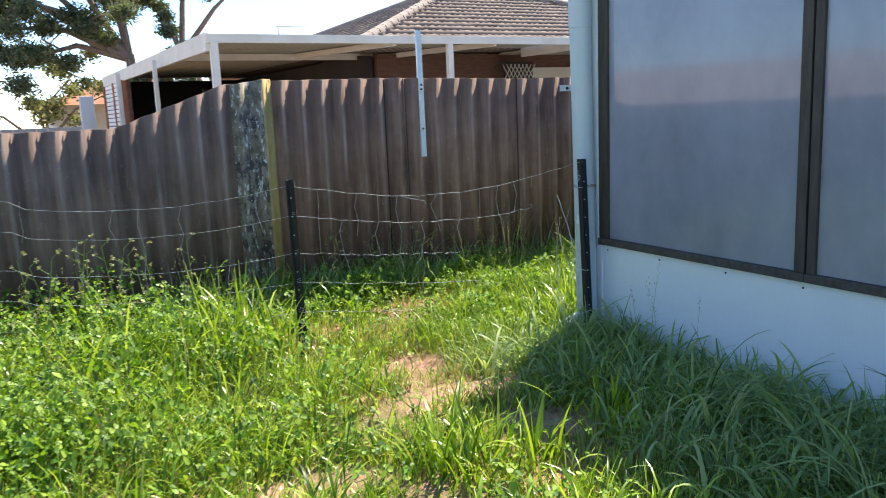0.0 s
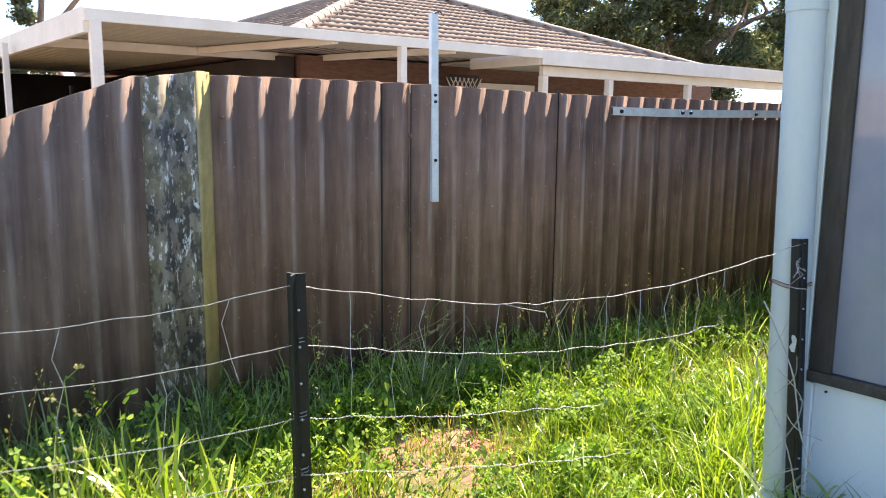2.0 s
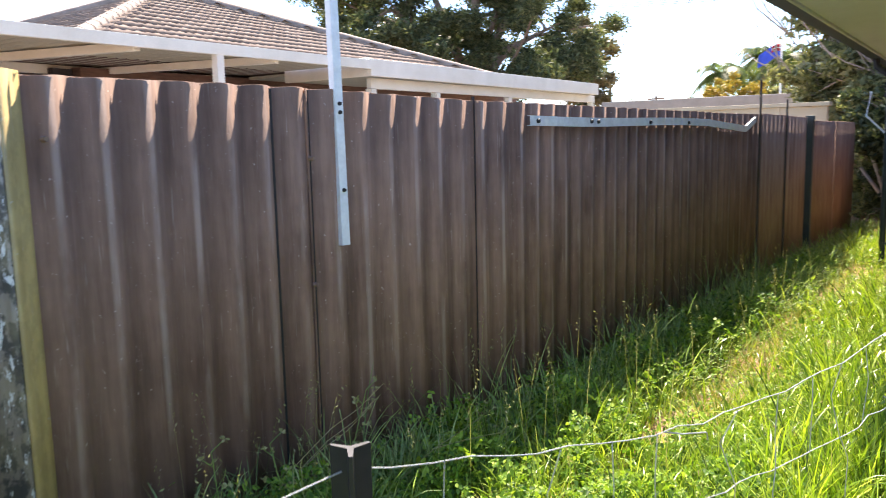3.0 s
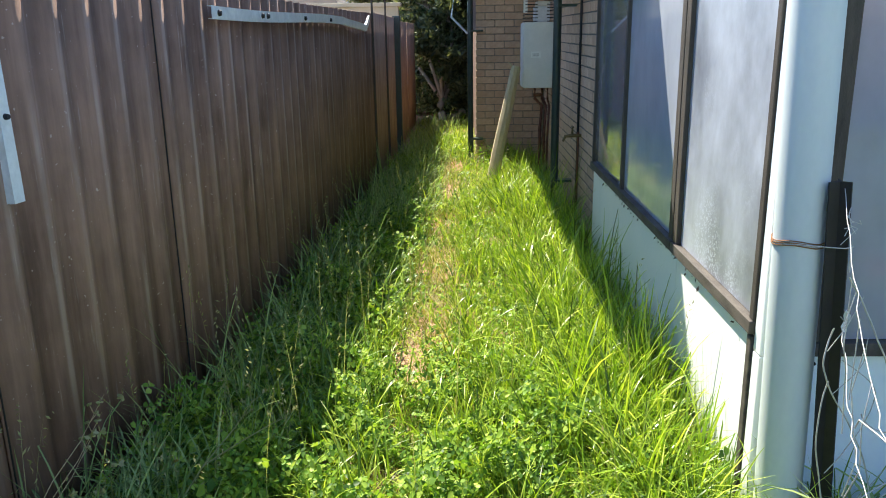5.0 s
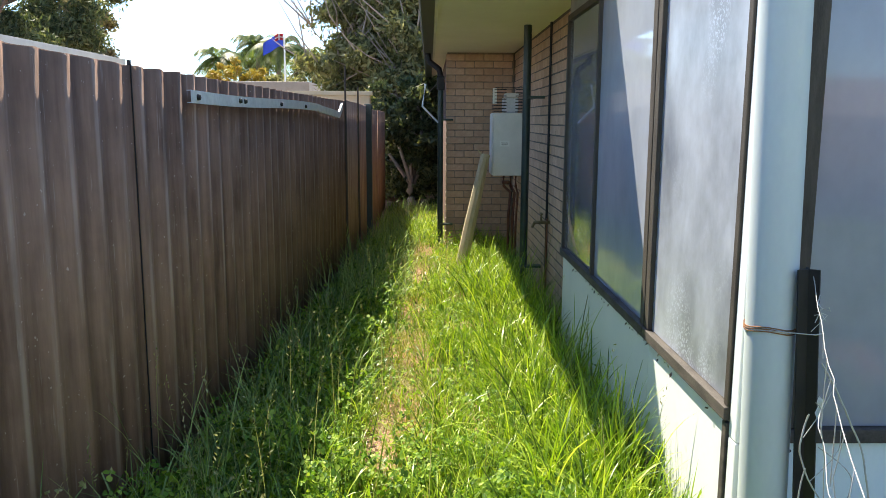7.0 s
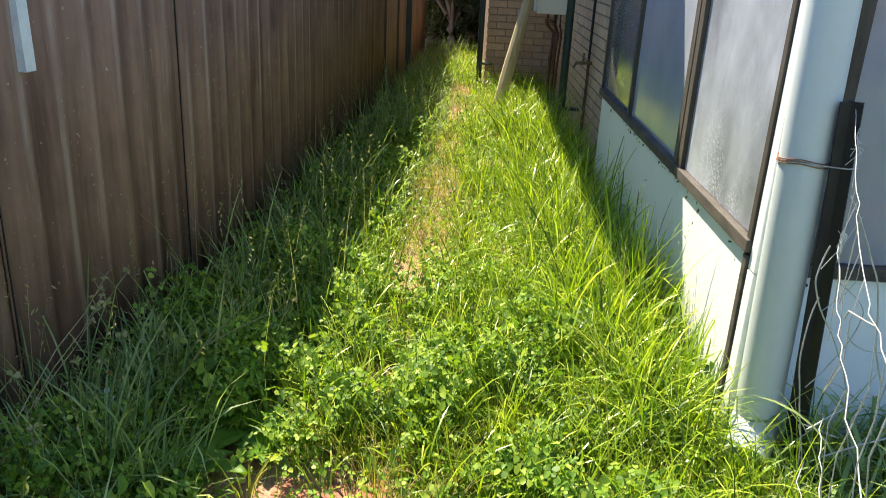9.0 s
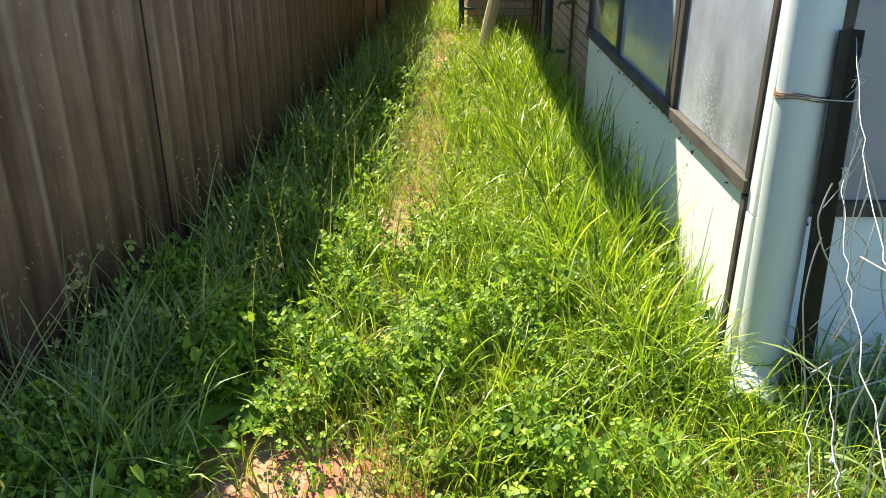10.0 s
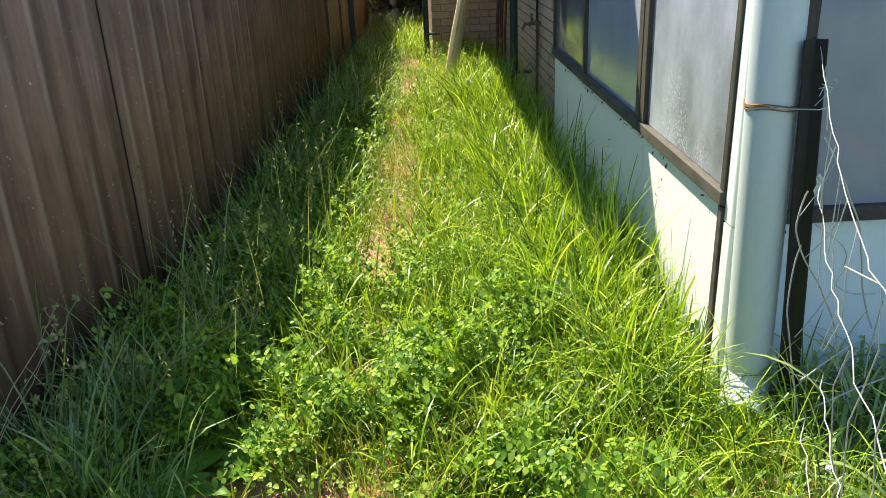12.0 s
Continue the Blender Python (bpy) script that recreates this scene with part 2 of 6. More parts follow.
M_SEED = leaf_material("seed heads", [(0.22, 0.25, 0.08), (0.36, 0.36, 0.15), (0.48, 0.44, 0.24)], 0.4, 0.7)
M_GUM = leaf_material("gum leaves", [(0.06, 0.085, 0.05), (0.12, 0.155, 0.085), (0.22, 0.25, 0.15)], 0.45, 0.45)
M_DARKLEAF = leaf_material("dark tree leaves", [(0.04, 0.06, 0.03), (0.085, 0.115, 0.055), (0.15, 0.18, 0.09), (0.24, 0.25, 0.13)], 0.45, 0.45)
M_PALE = leaf_material("pale brown-green leaves", [(0.12, 0.11, 0.06), (0.20, 0.18, 0.10), (0.28, 0.25, 0.15)], 0.35, 0.6)
M_OLIVE = leaf_material("olive bush leaves", [(0.10, 0.115, 0.05), (0.24, 0.25, 0.12), (0.42, 0.41, 0.24)], 0.5, 0.5)
M_PALM = leaf_material("palm fronds", [(0.06, 0.10, 0.03), (0.12, 0.18, 0.055), (0.20, 0.25, 0.10)], 0.5, 0.45)
M_GOLD = leaf_material("golden blossom", [(0.30, 0.21, 0.03), (0.44, 0.32, 0.05), (0.38, 0.34, 0.10)], 0.3, 0.6)


def soil_material():
    n = Nodes("sandy soil and litter")
    a = n.noise(0.9, 5, 0.6)
    b = n.noise(14, 6, 0.7)
    c = n.ramp(b, (0.30, (0.16, 0.10, 0.065)), (0.50, (0.42, 0.235, 0.155)), (0.72, (0.64, 0.37, 0.26)))
    g = n.ramp(n.noise(30, 4, 0.6), (0.35, (0.05, 0.075, 0.02)), (0.7, (0.17, 0.19, 0.06)))
    c = n.mix(n.ramp(a, (0.42, (0, 0, 0)), (0.60, (0.8, 0.8, 0.8))), c, g)
    n.bump(b, 0.8, 0.02)
    return n.done(c, 0.95, 0.0, 0.2)


M_SOIL = soil_material()


# ---------------------------------------------------------------- mesh tools
def mesh_of(bm, name, material, smooth=False):
    me = bpy.data.meshes.new(name)
    bmesh.ops.recalc_face_normals(bm, faces=bm.faces)
    bm.to_mesh(me)
    bm.free()
    if smooth:
        me.polygons.foreach_set("use_smooth", [True] * len(me.polygons))
    for m in material if isinstance(material, (list, tuple)) else [material]:
        me.materials.append(m)
    return me


def part(name, bm, material, parent=None, label="", smooth=False):
    """One mesh object, under a thing or a part when a parent is given."""
    ob = new(name, mesh_of(bm, name, material, smooth))
    if parent is not None:
        ob.parent = parent
    return tagged(ob, label)


def thing(name, label, category, group="", kind=""):
    return tagged(new(name), label, category, group, kind)


def box(bm, lo, hi, bevel=0.0):
    g = bmesh.ops.create_cube(bm, size=1.0)
    vs = g["verts"]
    for v in vs:
        v.co = Vector([lo[i] + (v.co[i] + 0.5) * (hi[i] - lo[i]) for i in range(3)])
    if bevel:
        es = list({e for v in vs for e in v.link_edges})
        bmesh.ops.bevel(bm, geom=es, offset=bevel, segments=2, profile=0.6, affect="EDGES")
    return vs


def boxed(lo, hi, bevel=0.004):
    bm = bmesh.new()
    box(bm, lo, hi, bevel)
    return bm


def turned(bm, m):
    bmesh.ops.transform(bm, matrix=m, verts=bm.verts)
    return bm


def tube(bm, points, radii, sides=8, caps=True):
    """A tapered tube along points."""
    rings = []
    pts = [Vector(p) for p in points]
    if not hasattr(radii, "__len__"):
        radii = [radii] * len(pts)
    for i, p in enumerate(pts):
        d = (pts[min(i + 1, len(pts) - 1)] - pts[max(i - 1, 0)]).normalized()
        q = d.to_track_quat("Z", "Y").to_matrix()
        rings.append([bm.verts.new(p + q @ Vector((math.cos(a) * radii[i], math.sin(a) * radii[i], 0)))
                      for a in [2 * math.pi * j / sides for j in range(sides)]])
    for a, b in zip(rings, rings[1:]):
        for j in range(sides):
            bm.faces.new((a[j], a[(j + 1) % sides], b[(j + 1) % sides], b[j]))
    if caps:
        # ends on rings of their own, so that the sides shade straight
        bm.faces.new([bm.verts.new(v.co) for v in rings[0][::-1]])
        bm.faces.new([bm.verts.new(v.co) for v in rings[-1]])
    return bm


def piped(points, radii, sides=8):
    return tube(bmesh.new(), points, radii, sides)


def prism(outline, z0, z1):
    """Extrudes a plan outline upwards."""
    bm = bmesh.new()
    a = [bm.verts.new((x, y, z0)) for x, y in outline]
    b = [bm.verts.new((x, y, z1)) for x, y in outline]
    n = len(a)
    bm.faces.new(a[::-1])
    bm.faces.new(b)
    for i in range(n):
        bm.faces.new((a[i], a[(i + 1) % n], b[(i + 1) % n], b[i]))
    return bm


def array_mesh(name, co, quads, tris, material):
    """A mesh from numpy arrays: vertices, quads and triangles."""
    me = bpy.data.meshes.new(name)
    nq, nt = len(quads), len(tris)
    me.vertices.add(len(co))
    me.vertices.foreach_set("co", co.astype(np.float32).ravel())
    me.loops.add(nq * 4 + nt * 3)
    idx = np.concatenate([quads.ravel(), tris.ravel()]).astype(np.int32)
    me.loops.foreach_set("vertex_index", idx)
    me.polygons.add(nq + nt)
    start = np.concatenate([np.arange(nq) * 4, nq * 4 + np.arange(nt) * 3]).astype(np.int32)
    me.polygons.foreach_set("loop_start", start)
    me.update(calc_edges=True)
    me.validate()
    me.materials.append(material)
    return me


RNG = np.random.default_rng(7)


def height(x, y):
    """The lie of the land: nearly level, with soft humps."""
    return 0.022 * np.sin(x * 1.7 + 0.6) * np.cos(y * 1.3) + 0.012 * np.sin(x * 4.1 + y * 3.3)


# ---------------------------------------------------------------- ground
def build_ground():
    axis = np.concatenate([[-900, -250, -80, -35, -18], np.linspace(-12, 26, 153), [32, 45, 80, 250, 900]])
    xs, ys = np.meshgrid(axis, axis, indexing="ij")
    near = (np.abs(xs - 6) < 19) & (np.abs(ys - 6) < 19)
    zs = np.where(near, height(xs, ys), 0.0)
    n = len(axis)
    co = np.stack([xs, ys, zs], -1).reshape(-1, 3)
    i = np.arange(n * n).reshape(n, n)
    quads = np.stack([i[:-1, :-1], i[1:, :-1], i[1:, 1:], i[:-1, 1:]], -1).reshape(-1, 4)
    ob = new("ground", array_mesh("ground", co, quads, np.zeros((0, 3), int), M_SOIL))
    return tagged(ob, "sandy brown yard soil with dry litter under grass", "ground", kind="structure")


build_ground()

# ---------------------------------------------------------------- fences
FENCE_LINE = [(-9.0, 7.0), (2.0, 6.80), (2.315, 6.775), (3.37, 6.69), (3.70, 6.62), (4.71, 6.49), (5.155, 6.43), (9.6, 6.19), (12.2, 6.125), (20.0, 6.08)]
PITCH, DEEP, PHASE = 0.180, 0.0225, 0.055


def fence_y(x):
    for (x0, y0), (x1, y1) in zip(FENCE_LINE, FENCE_LINE[1:]):
        if x0 <= x <= x1:
            return y0 + (y1 - y0) * (x - x0) / (x1 - x0)
    return FENCE_LINE[-1][1]


def depth_at(x):
    """The waves are deepest near the corner and shallower along the passage."""
    return DEEP - 0.0095 * max(0.0, min(1.0, (x - 3.0) / 1.2))


def wave_at(x):
    """The sheets' wave, between -1 and 1."""
    w = math.sin(2 * math.pi * (x + PHASE) / PITCH)
    return math.copysign(abs(w) ** 0.88, w)


def corrugated(a, b, line, top, low=-0.05, lift=0.0, step=None, turn=False):
    """A corrugated sheet from a to b along a line, with its real thickness."""
    step = step or PITCH / 10
    count = max(2, int((b - a) / step))
    bm = bmesh.new()
    rows = []
    for i in range(count + 1):
        s = a + (b - a) * i / count
        w = wave_at(s)
        deep = DEEP if turn else depth_at(s)
        y = line(s) + deep * w + lift
        t = top(s) + 0.0025 * math.sin(s * 31)
        zs = (low, t * 0.5, t)
        front = [bm.verts.new((y, s, z) if turn else (s, y, z)) for z in zs]
        back = [bm.verts.new((y + 0.007, s, z) if turn else (s, y + 0.007, z)) for z in zs]
        rows.append((front, back))
    for (f0, b0), (f1, b1) in zip(rows, rows[1:]):
        for k in range(2):
            bm.faces.new((f0[k], f1[k], f1[k + 1], f0[k + 1]))
            bm.faces.new((b1[k], b0[k], b0[k + 1], b1[k + 1]))
        bm.faces.new((f0[2], f1[2], b1[2], b0[2]))
        bm.faces.new((f1[0], f0[0], b0[0], b1[0]))
    for f, b_ in (rows[0], rows[-1]):
        for k in range(2):
            bm.faces.new((f[k], f[k + 1], b_[k + 1], b_[k]))
    return bm


def build_boundary_fence():
    fence = thing("boundary_fence", "weathered brown corrugated fibre-cement boundary fence", "fence")

    def top_r(x):
        return 1.898 - 0.036 * max(0.0, min(1.0, (x - 3.4) / 1.3)) - 0.004 * max(0.0, min(x - 4.7, 4.0))

    def top_l(x):
        return 1.55 + max(0.0, min(1.0, (x - 1.05) / 0.90)) * 0.33

    edges = [2.325, 3.372, 3.57, 4.712, 5.76, 6.82, 7.88, 8.94, 10.0]
    for i, (a, b) in enumerate(zip(edges, edges[1:])):
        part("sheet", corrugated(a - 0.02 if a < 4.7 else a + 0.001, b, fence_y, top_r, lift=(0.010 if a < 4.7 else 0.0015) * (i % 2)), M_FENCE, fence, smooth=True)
    for i, (a, b) in enumerate(((9.97, 11.1), (11.07, 12.20))):
        part("sheet", corrugated(a, b, fence_y, lambda x: 1.86 - 0.01 * (x - 10), lift=0.01 * (i % 2)), M_FENCE_FAR, fence,
             "reddish-brown sheet, lightened as if sunlit", smooth=True)
    for i in range(4):
        a = 12.30 + i * 1.0
        part("sheet", corrugated(a, a + 1.01, fence_y, lambda x: 1.80, lift=0.01 * (i % 2), step=0.025), M_FENCE_FAR, fence,
             "reddish-brown sheet, lightened as if sunlit", smooth=True)
    part("corner_sheet", corrugated(2.243, 2.335, fence_y, lambda x: 1.91, lift=-0.014), M_YELLOW, fence, "yellowed corner sheet", smooth=True)
    part("corner_sheet", corrugated(1.985, 2.252, fence_y, lambda x: 1.87 + (x - 2.0) * 0.16, lift=-0.008), M_LICHEN, fence,
         "pale sheet blotched with black lichen", smooth=True)
    x = 2.0
    for i in range(10):
        a = x - 1.05
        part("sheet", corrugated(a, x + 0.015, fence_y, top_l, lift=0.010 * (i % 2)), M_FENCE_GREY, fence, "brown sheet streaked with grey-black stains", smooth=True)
        x = a
    part("post", boxed((12.18, 6.05, -0.1), (12.29, 6.15, 1.86), 0.008), M_GUTTER, fence, "dark painted fence post")
    for sx, sz in ((9.75, 2.20), (10.9, 2.03)):
        part("stake", piped([(sx, fence_y(sx) - 0.045, -0.1), (sx + 0.01, fence_y(sx) - 0.04, sz)], [0.014, 0.011], 8), M_TIMBER, fence, "thin dark stake rising above the sheets")
    for bx, bz in ((2.38, 1.68), (3.537, 1.578), (3.53, 1.0)):
        bm = bmesh.new()
        tube(bm, [(bx, fence_y(bx) - 0.022, bz), (bx, fence_y(bx) - 0.045, bz)], [0.012, 0.009], 8)
        part("bolt", bm, M_FENCE_GREY, fence, "rusty bolt head")
    for x, w in ((3.364, 0.017), (3.566, 0.006), (4.706, 0.005)):
        y = fence_y(x) + depth_at(x) * wave_at(x)
        bm = boxed((x - w / 2, y - 0.004, 0.0), (x + w / 2, y + 0.012, 1.885), 0)
        part("joint_strip", bm, M_BLACK, fence, "dark open joint between sheets")
    return fence


build_boundary_fence()


def build_bracket():
    br = thing("galvanised_upright", "galvanised angle bracket bolted upright to the fence", "bracket")
    bm = bmesh.new()
    box(bm, (-0.024, -0.003, 0), (0.024, 0.003, 1.155), 0.0015)
    box(bm, (-0.024, 0.003, 0), (-0.018, 0.034, 1.155), 0.0015)
    m = pose(3.700, 6.580, 1.165, -1.4, 0.2, -7)
    part("angle", turned(bm, m), M_GALV, br)
    for z in (0.26, 0.62, 0.66):
        part("bolt", turned(piped([(0, -0.003, z), (0, -0.015, z)], [0.010, 0.008], 8), m), M_BLACK, br)
    part("hook", turned(piped([(0, 0, 1.15), (0.02, -0.02, 1.16), (0.035, -0.03, 1.15)], 0.004, 6), m), M_BLACK, br)


build_bracket()


def build_rail():
    rail = thing("fence_rail", "bent galvanised channel strip fixed along the fence top", "rail")
    bm = bmesh.new()
    rows = []
    xs = [5.155 + i * (9.62 - 5.155) / 90 for i in range(91)]
    for x in xs:
        sag = -0.006 * math.sin((x - 5.2) * 2.1) - (0.055 * max(0.0, (x - 8.2) / 1.0) if x < 9.2 else 0.055 - (x - 9.2) * 0.22)
        z = 1.752 + sag
        y = fence_y(x) - 0.048 - (0.03 * math.sin((x - 8.4) * 3.0) if x > 8.4 else 0)
        pts = ((y + 0.022, z + 0.03), (y, z + 0.03), (y, z - 0.03), (y + 0.022, z - 0.03), (y + 0.022, z - 0.027), (y + 0.003, z - 0.027), (y + 0.003, z + 0.027), (y + 0.022, z + 0.027))
        rows.append([bm.verts.new((x, p, q)) for p, q in pts])
    for a, b in zip(rows, rows[1:]):
        for j in range(8):
            bm.faces.new((a[j], a[(j + 1) % 8], b[(j + 1) % 8], b[j]))
    bm.faces.new(rows[0])
    bm.faces.new(rows[-1][::-1])
    part("channel", bm, M_GALV, rail)
    for x in (5.24, 5.93, 6.03, 6.9, 7.7):
        part("bolt", piped([(x, fence_y(x) - 0.046, 1.75), (x, fence_y(x) - 0.062, 1.75)], [0.016, 0.012], 8), M_BLACK, rail)


build_rail()


def build_closers():
    """Plain fences behind the walker that shut the yard."""
    for name, a, b, turn, at in (("fence_west", -9.0, 7.4, True, -6.5), ("fence_south", -9.0, 4.0, False, -6.0)):
        bm = corrugated(a, b, lambda s: at, lambda s: 1.74, turn=turn, step=0.035)
        tagged(part(name, bm, M_FENCE, smooth=True), "brown corrugated yard fence behind the lawn", "fence", kind="structure")
    # unseen wall, added so the west panes reflect a bright pink band
    pink = mottled("pink for reflected band", (0.62, 0.46, 0.40), (0.76, 0.58, 0.51), 2.5, 0.9, 0.0, 0.2)
    tagged(part("wall_west_yard", boxed((-10.2, -16.0, 0), (-10.0, 26.0, 2.55), 0.01), pink), "unseen pale pink wall added for the band reflected in the windows", "wall", kind="structure")


build_closers()


# ---------------------------------------------------------------- wire fence
def star_picket(x, y, z, lean):
    p = thing("star_picket", "black-coated steel star picket standing in long grass", "fence post", "star pickets")
    out = []
    for a in (90, 210, 330):
        c, s = math.cos(radians(a)), math.sin(radians(a))
        out += [(0.034 * c + 0.003 * s, 0.034 * s - 0.003 * c), (0.034 * c - 0.003 * s, 0.034 * s + 0.003 * c),
                (0.006 * math.cos(radians(a + 60)), 0.006 * math.sin(radians(a + 60)))]
    bm = prism(out, -0.3, z)
    m = pose(x, y, 0, lean[0], lean[1], 12)
    part("post", turned(bm, m), M_BLACK, p)
    for i in range(9):
        zz = 0.12 + i * 0.12
        if zz < z - 0.04:
            part("hole", turned(piped([(0.0, -0.012, zz), (0.0, -0.018, zz)], 0.004, 6), m), M_GALV, p, "pale punched hole")
    return p


star_picket(1.802, 4.868, 1.193, (0.6, -1.2))
star_picket(3.578, 4.102, 1.23, (-3.0, 0.8))


def wire_object(points, parent, radius=0.0012, material=None, name="wire"):
    cu = bpy.data.curves.new(name, "CURVE")
    cu.dimensions, cu.bevel_depth, cu.bevel_resolution = "3D", radius, 1
    sp = cu.splines.new("POLY")
    sp.points.add(len(points) - 1)
    for q, p in zip(sp.points, points):
        q.co = (*p, 1)
    cu.materials.append(material or M_WIRE)
    ob = new(name, cu)
    ob.parent = parent
    return ob


def wobble(a, b, sag, count, amount, rnd):
    pts = []
    for i in range(count + 1):
        f = i / count
        p = Vector(a).lerp(Vector(b), f)
        p.z -= sag * 4 * f * (1 - f)
        if 0 < i < count:
            p += Vector((rnd.uniform(-1, 1), rnd.uniform(-1, 1), rnd.uniform(-1, 1))) * amount
        pts.append(p)
    return pts


def build_wire_fence():
    rnd = random.Random(5)
    wf = thing("wire_fence", "sagging galvanised wire mesh strung between star pickets", "wire fence")
    p1, p2, p0 = Vector((1.79, 4.855, 0)), Vector((3.585, 4.15, 0)), Vector((-1.0, 6.0, 0))
    hs = (1.155, 0.965, 0.72, 0.53, 0.33)
    hs2 = (1.21, 0.98, 0.70, 0.47, 0.30)
    ends = (1.0, 0.80, 0.55, 0.62, 0.4)
    lines_l, lines_r = [], []

    def left(i, f):
        s = 3.0 * f
        dip = (-0.200 * s + 0.102 * s * s) if s < 1.6 else -0.0125 + 0.10 * (s - 1.6)
        return p1.lerp(p0, f) + Vector((0, 0, hs[i] + dip * (1.0 - 0.12 * i)))

    def right(i, f):
        q = p1.lerp(p2, f)
        return q + Vector((0, 0, hs[i] + (hs2[i] - hs[i]) * f - (0.135, 0.10, 0.05, 0.04, 0.03)[i] * (4 * f * (1 - f)) ** 1.2))

    def shake(a):
        return Vector((rnd.uniform(-a, a), rnd.uniform(-a, a), rnd.uniform(-a, a)))

    for i in range(5):
        wire_object([left(i, k / 34) + shake(0.004) for k in range(35)], wf)
        r = [right(i, k / 26 * ends[i]) + shake(0.006) for k in range(27)]
        if ends[i] < 1:
            r += [r[-1] + Vector((0.03, -0.02, 0.015)), r[-1] + Vector((0.02, 0.0, 0.035))]
        wire_object(r, wf)
    for fn, lo, hi, n in ((left, 0.03, 0.95, 12), (right, 0.06, 0.92, 13)):
        for k in range(n):
            f = lo + (hi - lo) * (k + rnd.uniform(0.3, 0.7)) / n
            top = rnd.choice((0, 0, 0, 1))
            low = rnd.choice((1, 1, 2, 3)) if fn is right else rnd.choice((1, 3, 4, 4))
            pts = []
            for lv in range(top, max(low, top + 1) + 1):
                if fn is right and f > ends[lv]:
                    pts.append(pts[-1] + Vector((rnd.uniform(-0.02, 0.05), 0, -0.10)) if pts else fn(lv, f))
                    break
                pts.append(fn(lv, f))
                pts.append(fn(lv, f) + Vector((rnd.uniform(-0.035, 0.035), rnd.uniform(-0.03, 0.03), -rnd.uniform(0.05, 0.11))))
            pts = pts[:-1] if rnd.random() < 0.5 else pts
            if len(pts) > 1:
                wire_object(pts, wf, 0.0012)
    wire_object([right(0, 0.36), right(0, 0.36) + Vector((0.06, -0.02, -0.02)), right(0, 0.36) + Vector((0.16, -0.04, -0.045)), right(0, 0.36) + Vector((0.17, -0.04, -0.065))], wf, 0.0016)
    # twists round the post
    for h_ in hs:
        ring = [p1 + Vector((0.012 + 0.024 * math.cos(a), 0.012 + 0.024 * math.sin(a), h_ + 0.002 * a)) for a in [j * 0.7 for j in range(18)]]
        wire_object(ring, wf, 0.0012)
    return wf


build_wire_fence()


def build_loose_wires():
    rnd = random.Random(11)
    tangle = thing("wire_tangle", "tangle of loose bent galvanised wires hanging beside the picket", "wire")
    # thickness, distance along the passage, bends across it and upwards
    runs = [(0.0026, 3.40, [(4.20, 1.0), (4.16, 0.94), (4.13, 0.88), (4.1, 0.82), (4.06, 0.74), (4.05, 0.67), (4.03, 0.56), (4.0, 0.47), (3.98, 0.43)]),
            (0.0024, 3.43, [(4.21, 0.85), (4.22, 0.8), (4.23, 0.74), (4.2, 0.66), (4.13, 0.55), (4.08, 0.45), (4.06, 0.39), (4.03, 0.25), (3.98, 0.11), (3.96, 0.0)]),
            (0.0024, 3.41, [(4.22, 0.7), (4.23, 0.61), (4.23, 0.49), (4.2, 0.35), (4.17, 0.22), (4.15, 0.0)]),
            (0.0024, 3.38, [(4.18, 0.28), (4.13, 0.32), (4.07, 0.37), (4.01, 0.41)]),
            (0.0030, 3.40, [(3.86, 0.28), (3.92, 0.26), (3.99, 0.23), (4.05, 0.2), (4.11, 0.17)]),
            (0.0014, 3.45, [(4.13, 0.93), (4.16, 0.85), (4.21, 0.77)]),
            (0.0017, 3.46, [(4.16, 0.74), (4.09, 0.69), (4.05, 0.64), (4.06, 0.58), (4.08, 0.53), (4.11, 0.47), (4.17, 0.38)]),
            (0.0020, 3.44, [(4.1, 0.58), (4.07, 0.54), (4.02, 0.52), (3.96, 0.52)]),
            (0.0014, 3.47, [(4.09, 0.80), (4.09, 0.74), (4.11, 0.69), (4.17, 0.63)]),
            (0.0024, 3.42, [(3.99, 0.36), (4.03, 0.31), (4.03, 0.25)]),
            (0.0022, 3.39, [(3.97, 0.52), (3.98, 0.41), (3.98, 0.36), (3.98, 0.27)]),
            (0.0013, 3.45, [(4.01, 0.39), (4.07, 0.3), (4.16, 0.2)]),
            (0.0026, 3.40, [(4.02, 0.2), (3.99, 0.14), (3.94, 0.0)]),
            (0.0018, 3.43, [(4.18, 0.27), (4.15, 0.18), (4.12, 0.0)]),
            (0.0018, 3.41, [(4.26, 0.36), (4.21, 0.31), (4.18, 0.28), (4.06, 0.24)]),
            (0.0013, 3.44, [(3.96, 0.23), (4.03, 0.13), (4.11, 0.06)])]
    for radius, x, bends in runs:
        pts = []
        for (y0, z0), (y1, z1) in zip(bends, bends[1:]):
            for k in range(4):
                f = k / 4
                pts.append(Vector((x + rnd.uniform(-0.004, 0.004), y0 + (y1 - y0) * f + rnd.uniform(-0.0025, 0.0025), z0 + (z1 - z0) * f + rnd.uniform(-0.003, 0.003))))
        pts.append(Vector((x, *bends[-1])))
        for _ in range(2):
            pts = [pts[0]] + [(p + q * 2 + o) / 4 for p, q, o in zip(pts, pts[1:], pts[2:])] + [pts[-1]]
        wire_object(pts, tangle, radius)
    return tangle


build_loose_wires()

# ---------------------------------------------------------------- the enclosed verandah
WX, NY = 3.748, 4.278       # outer faces of its west and north walls


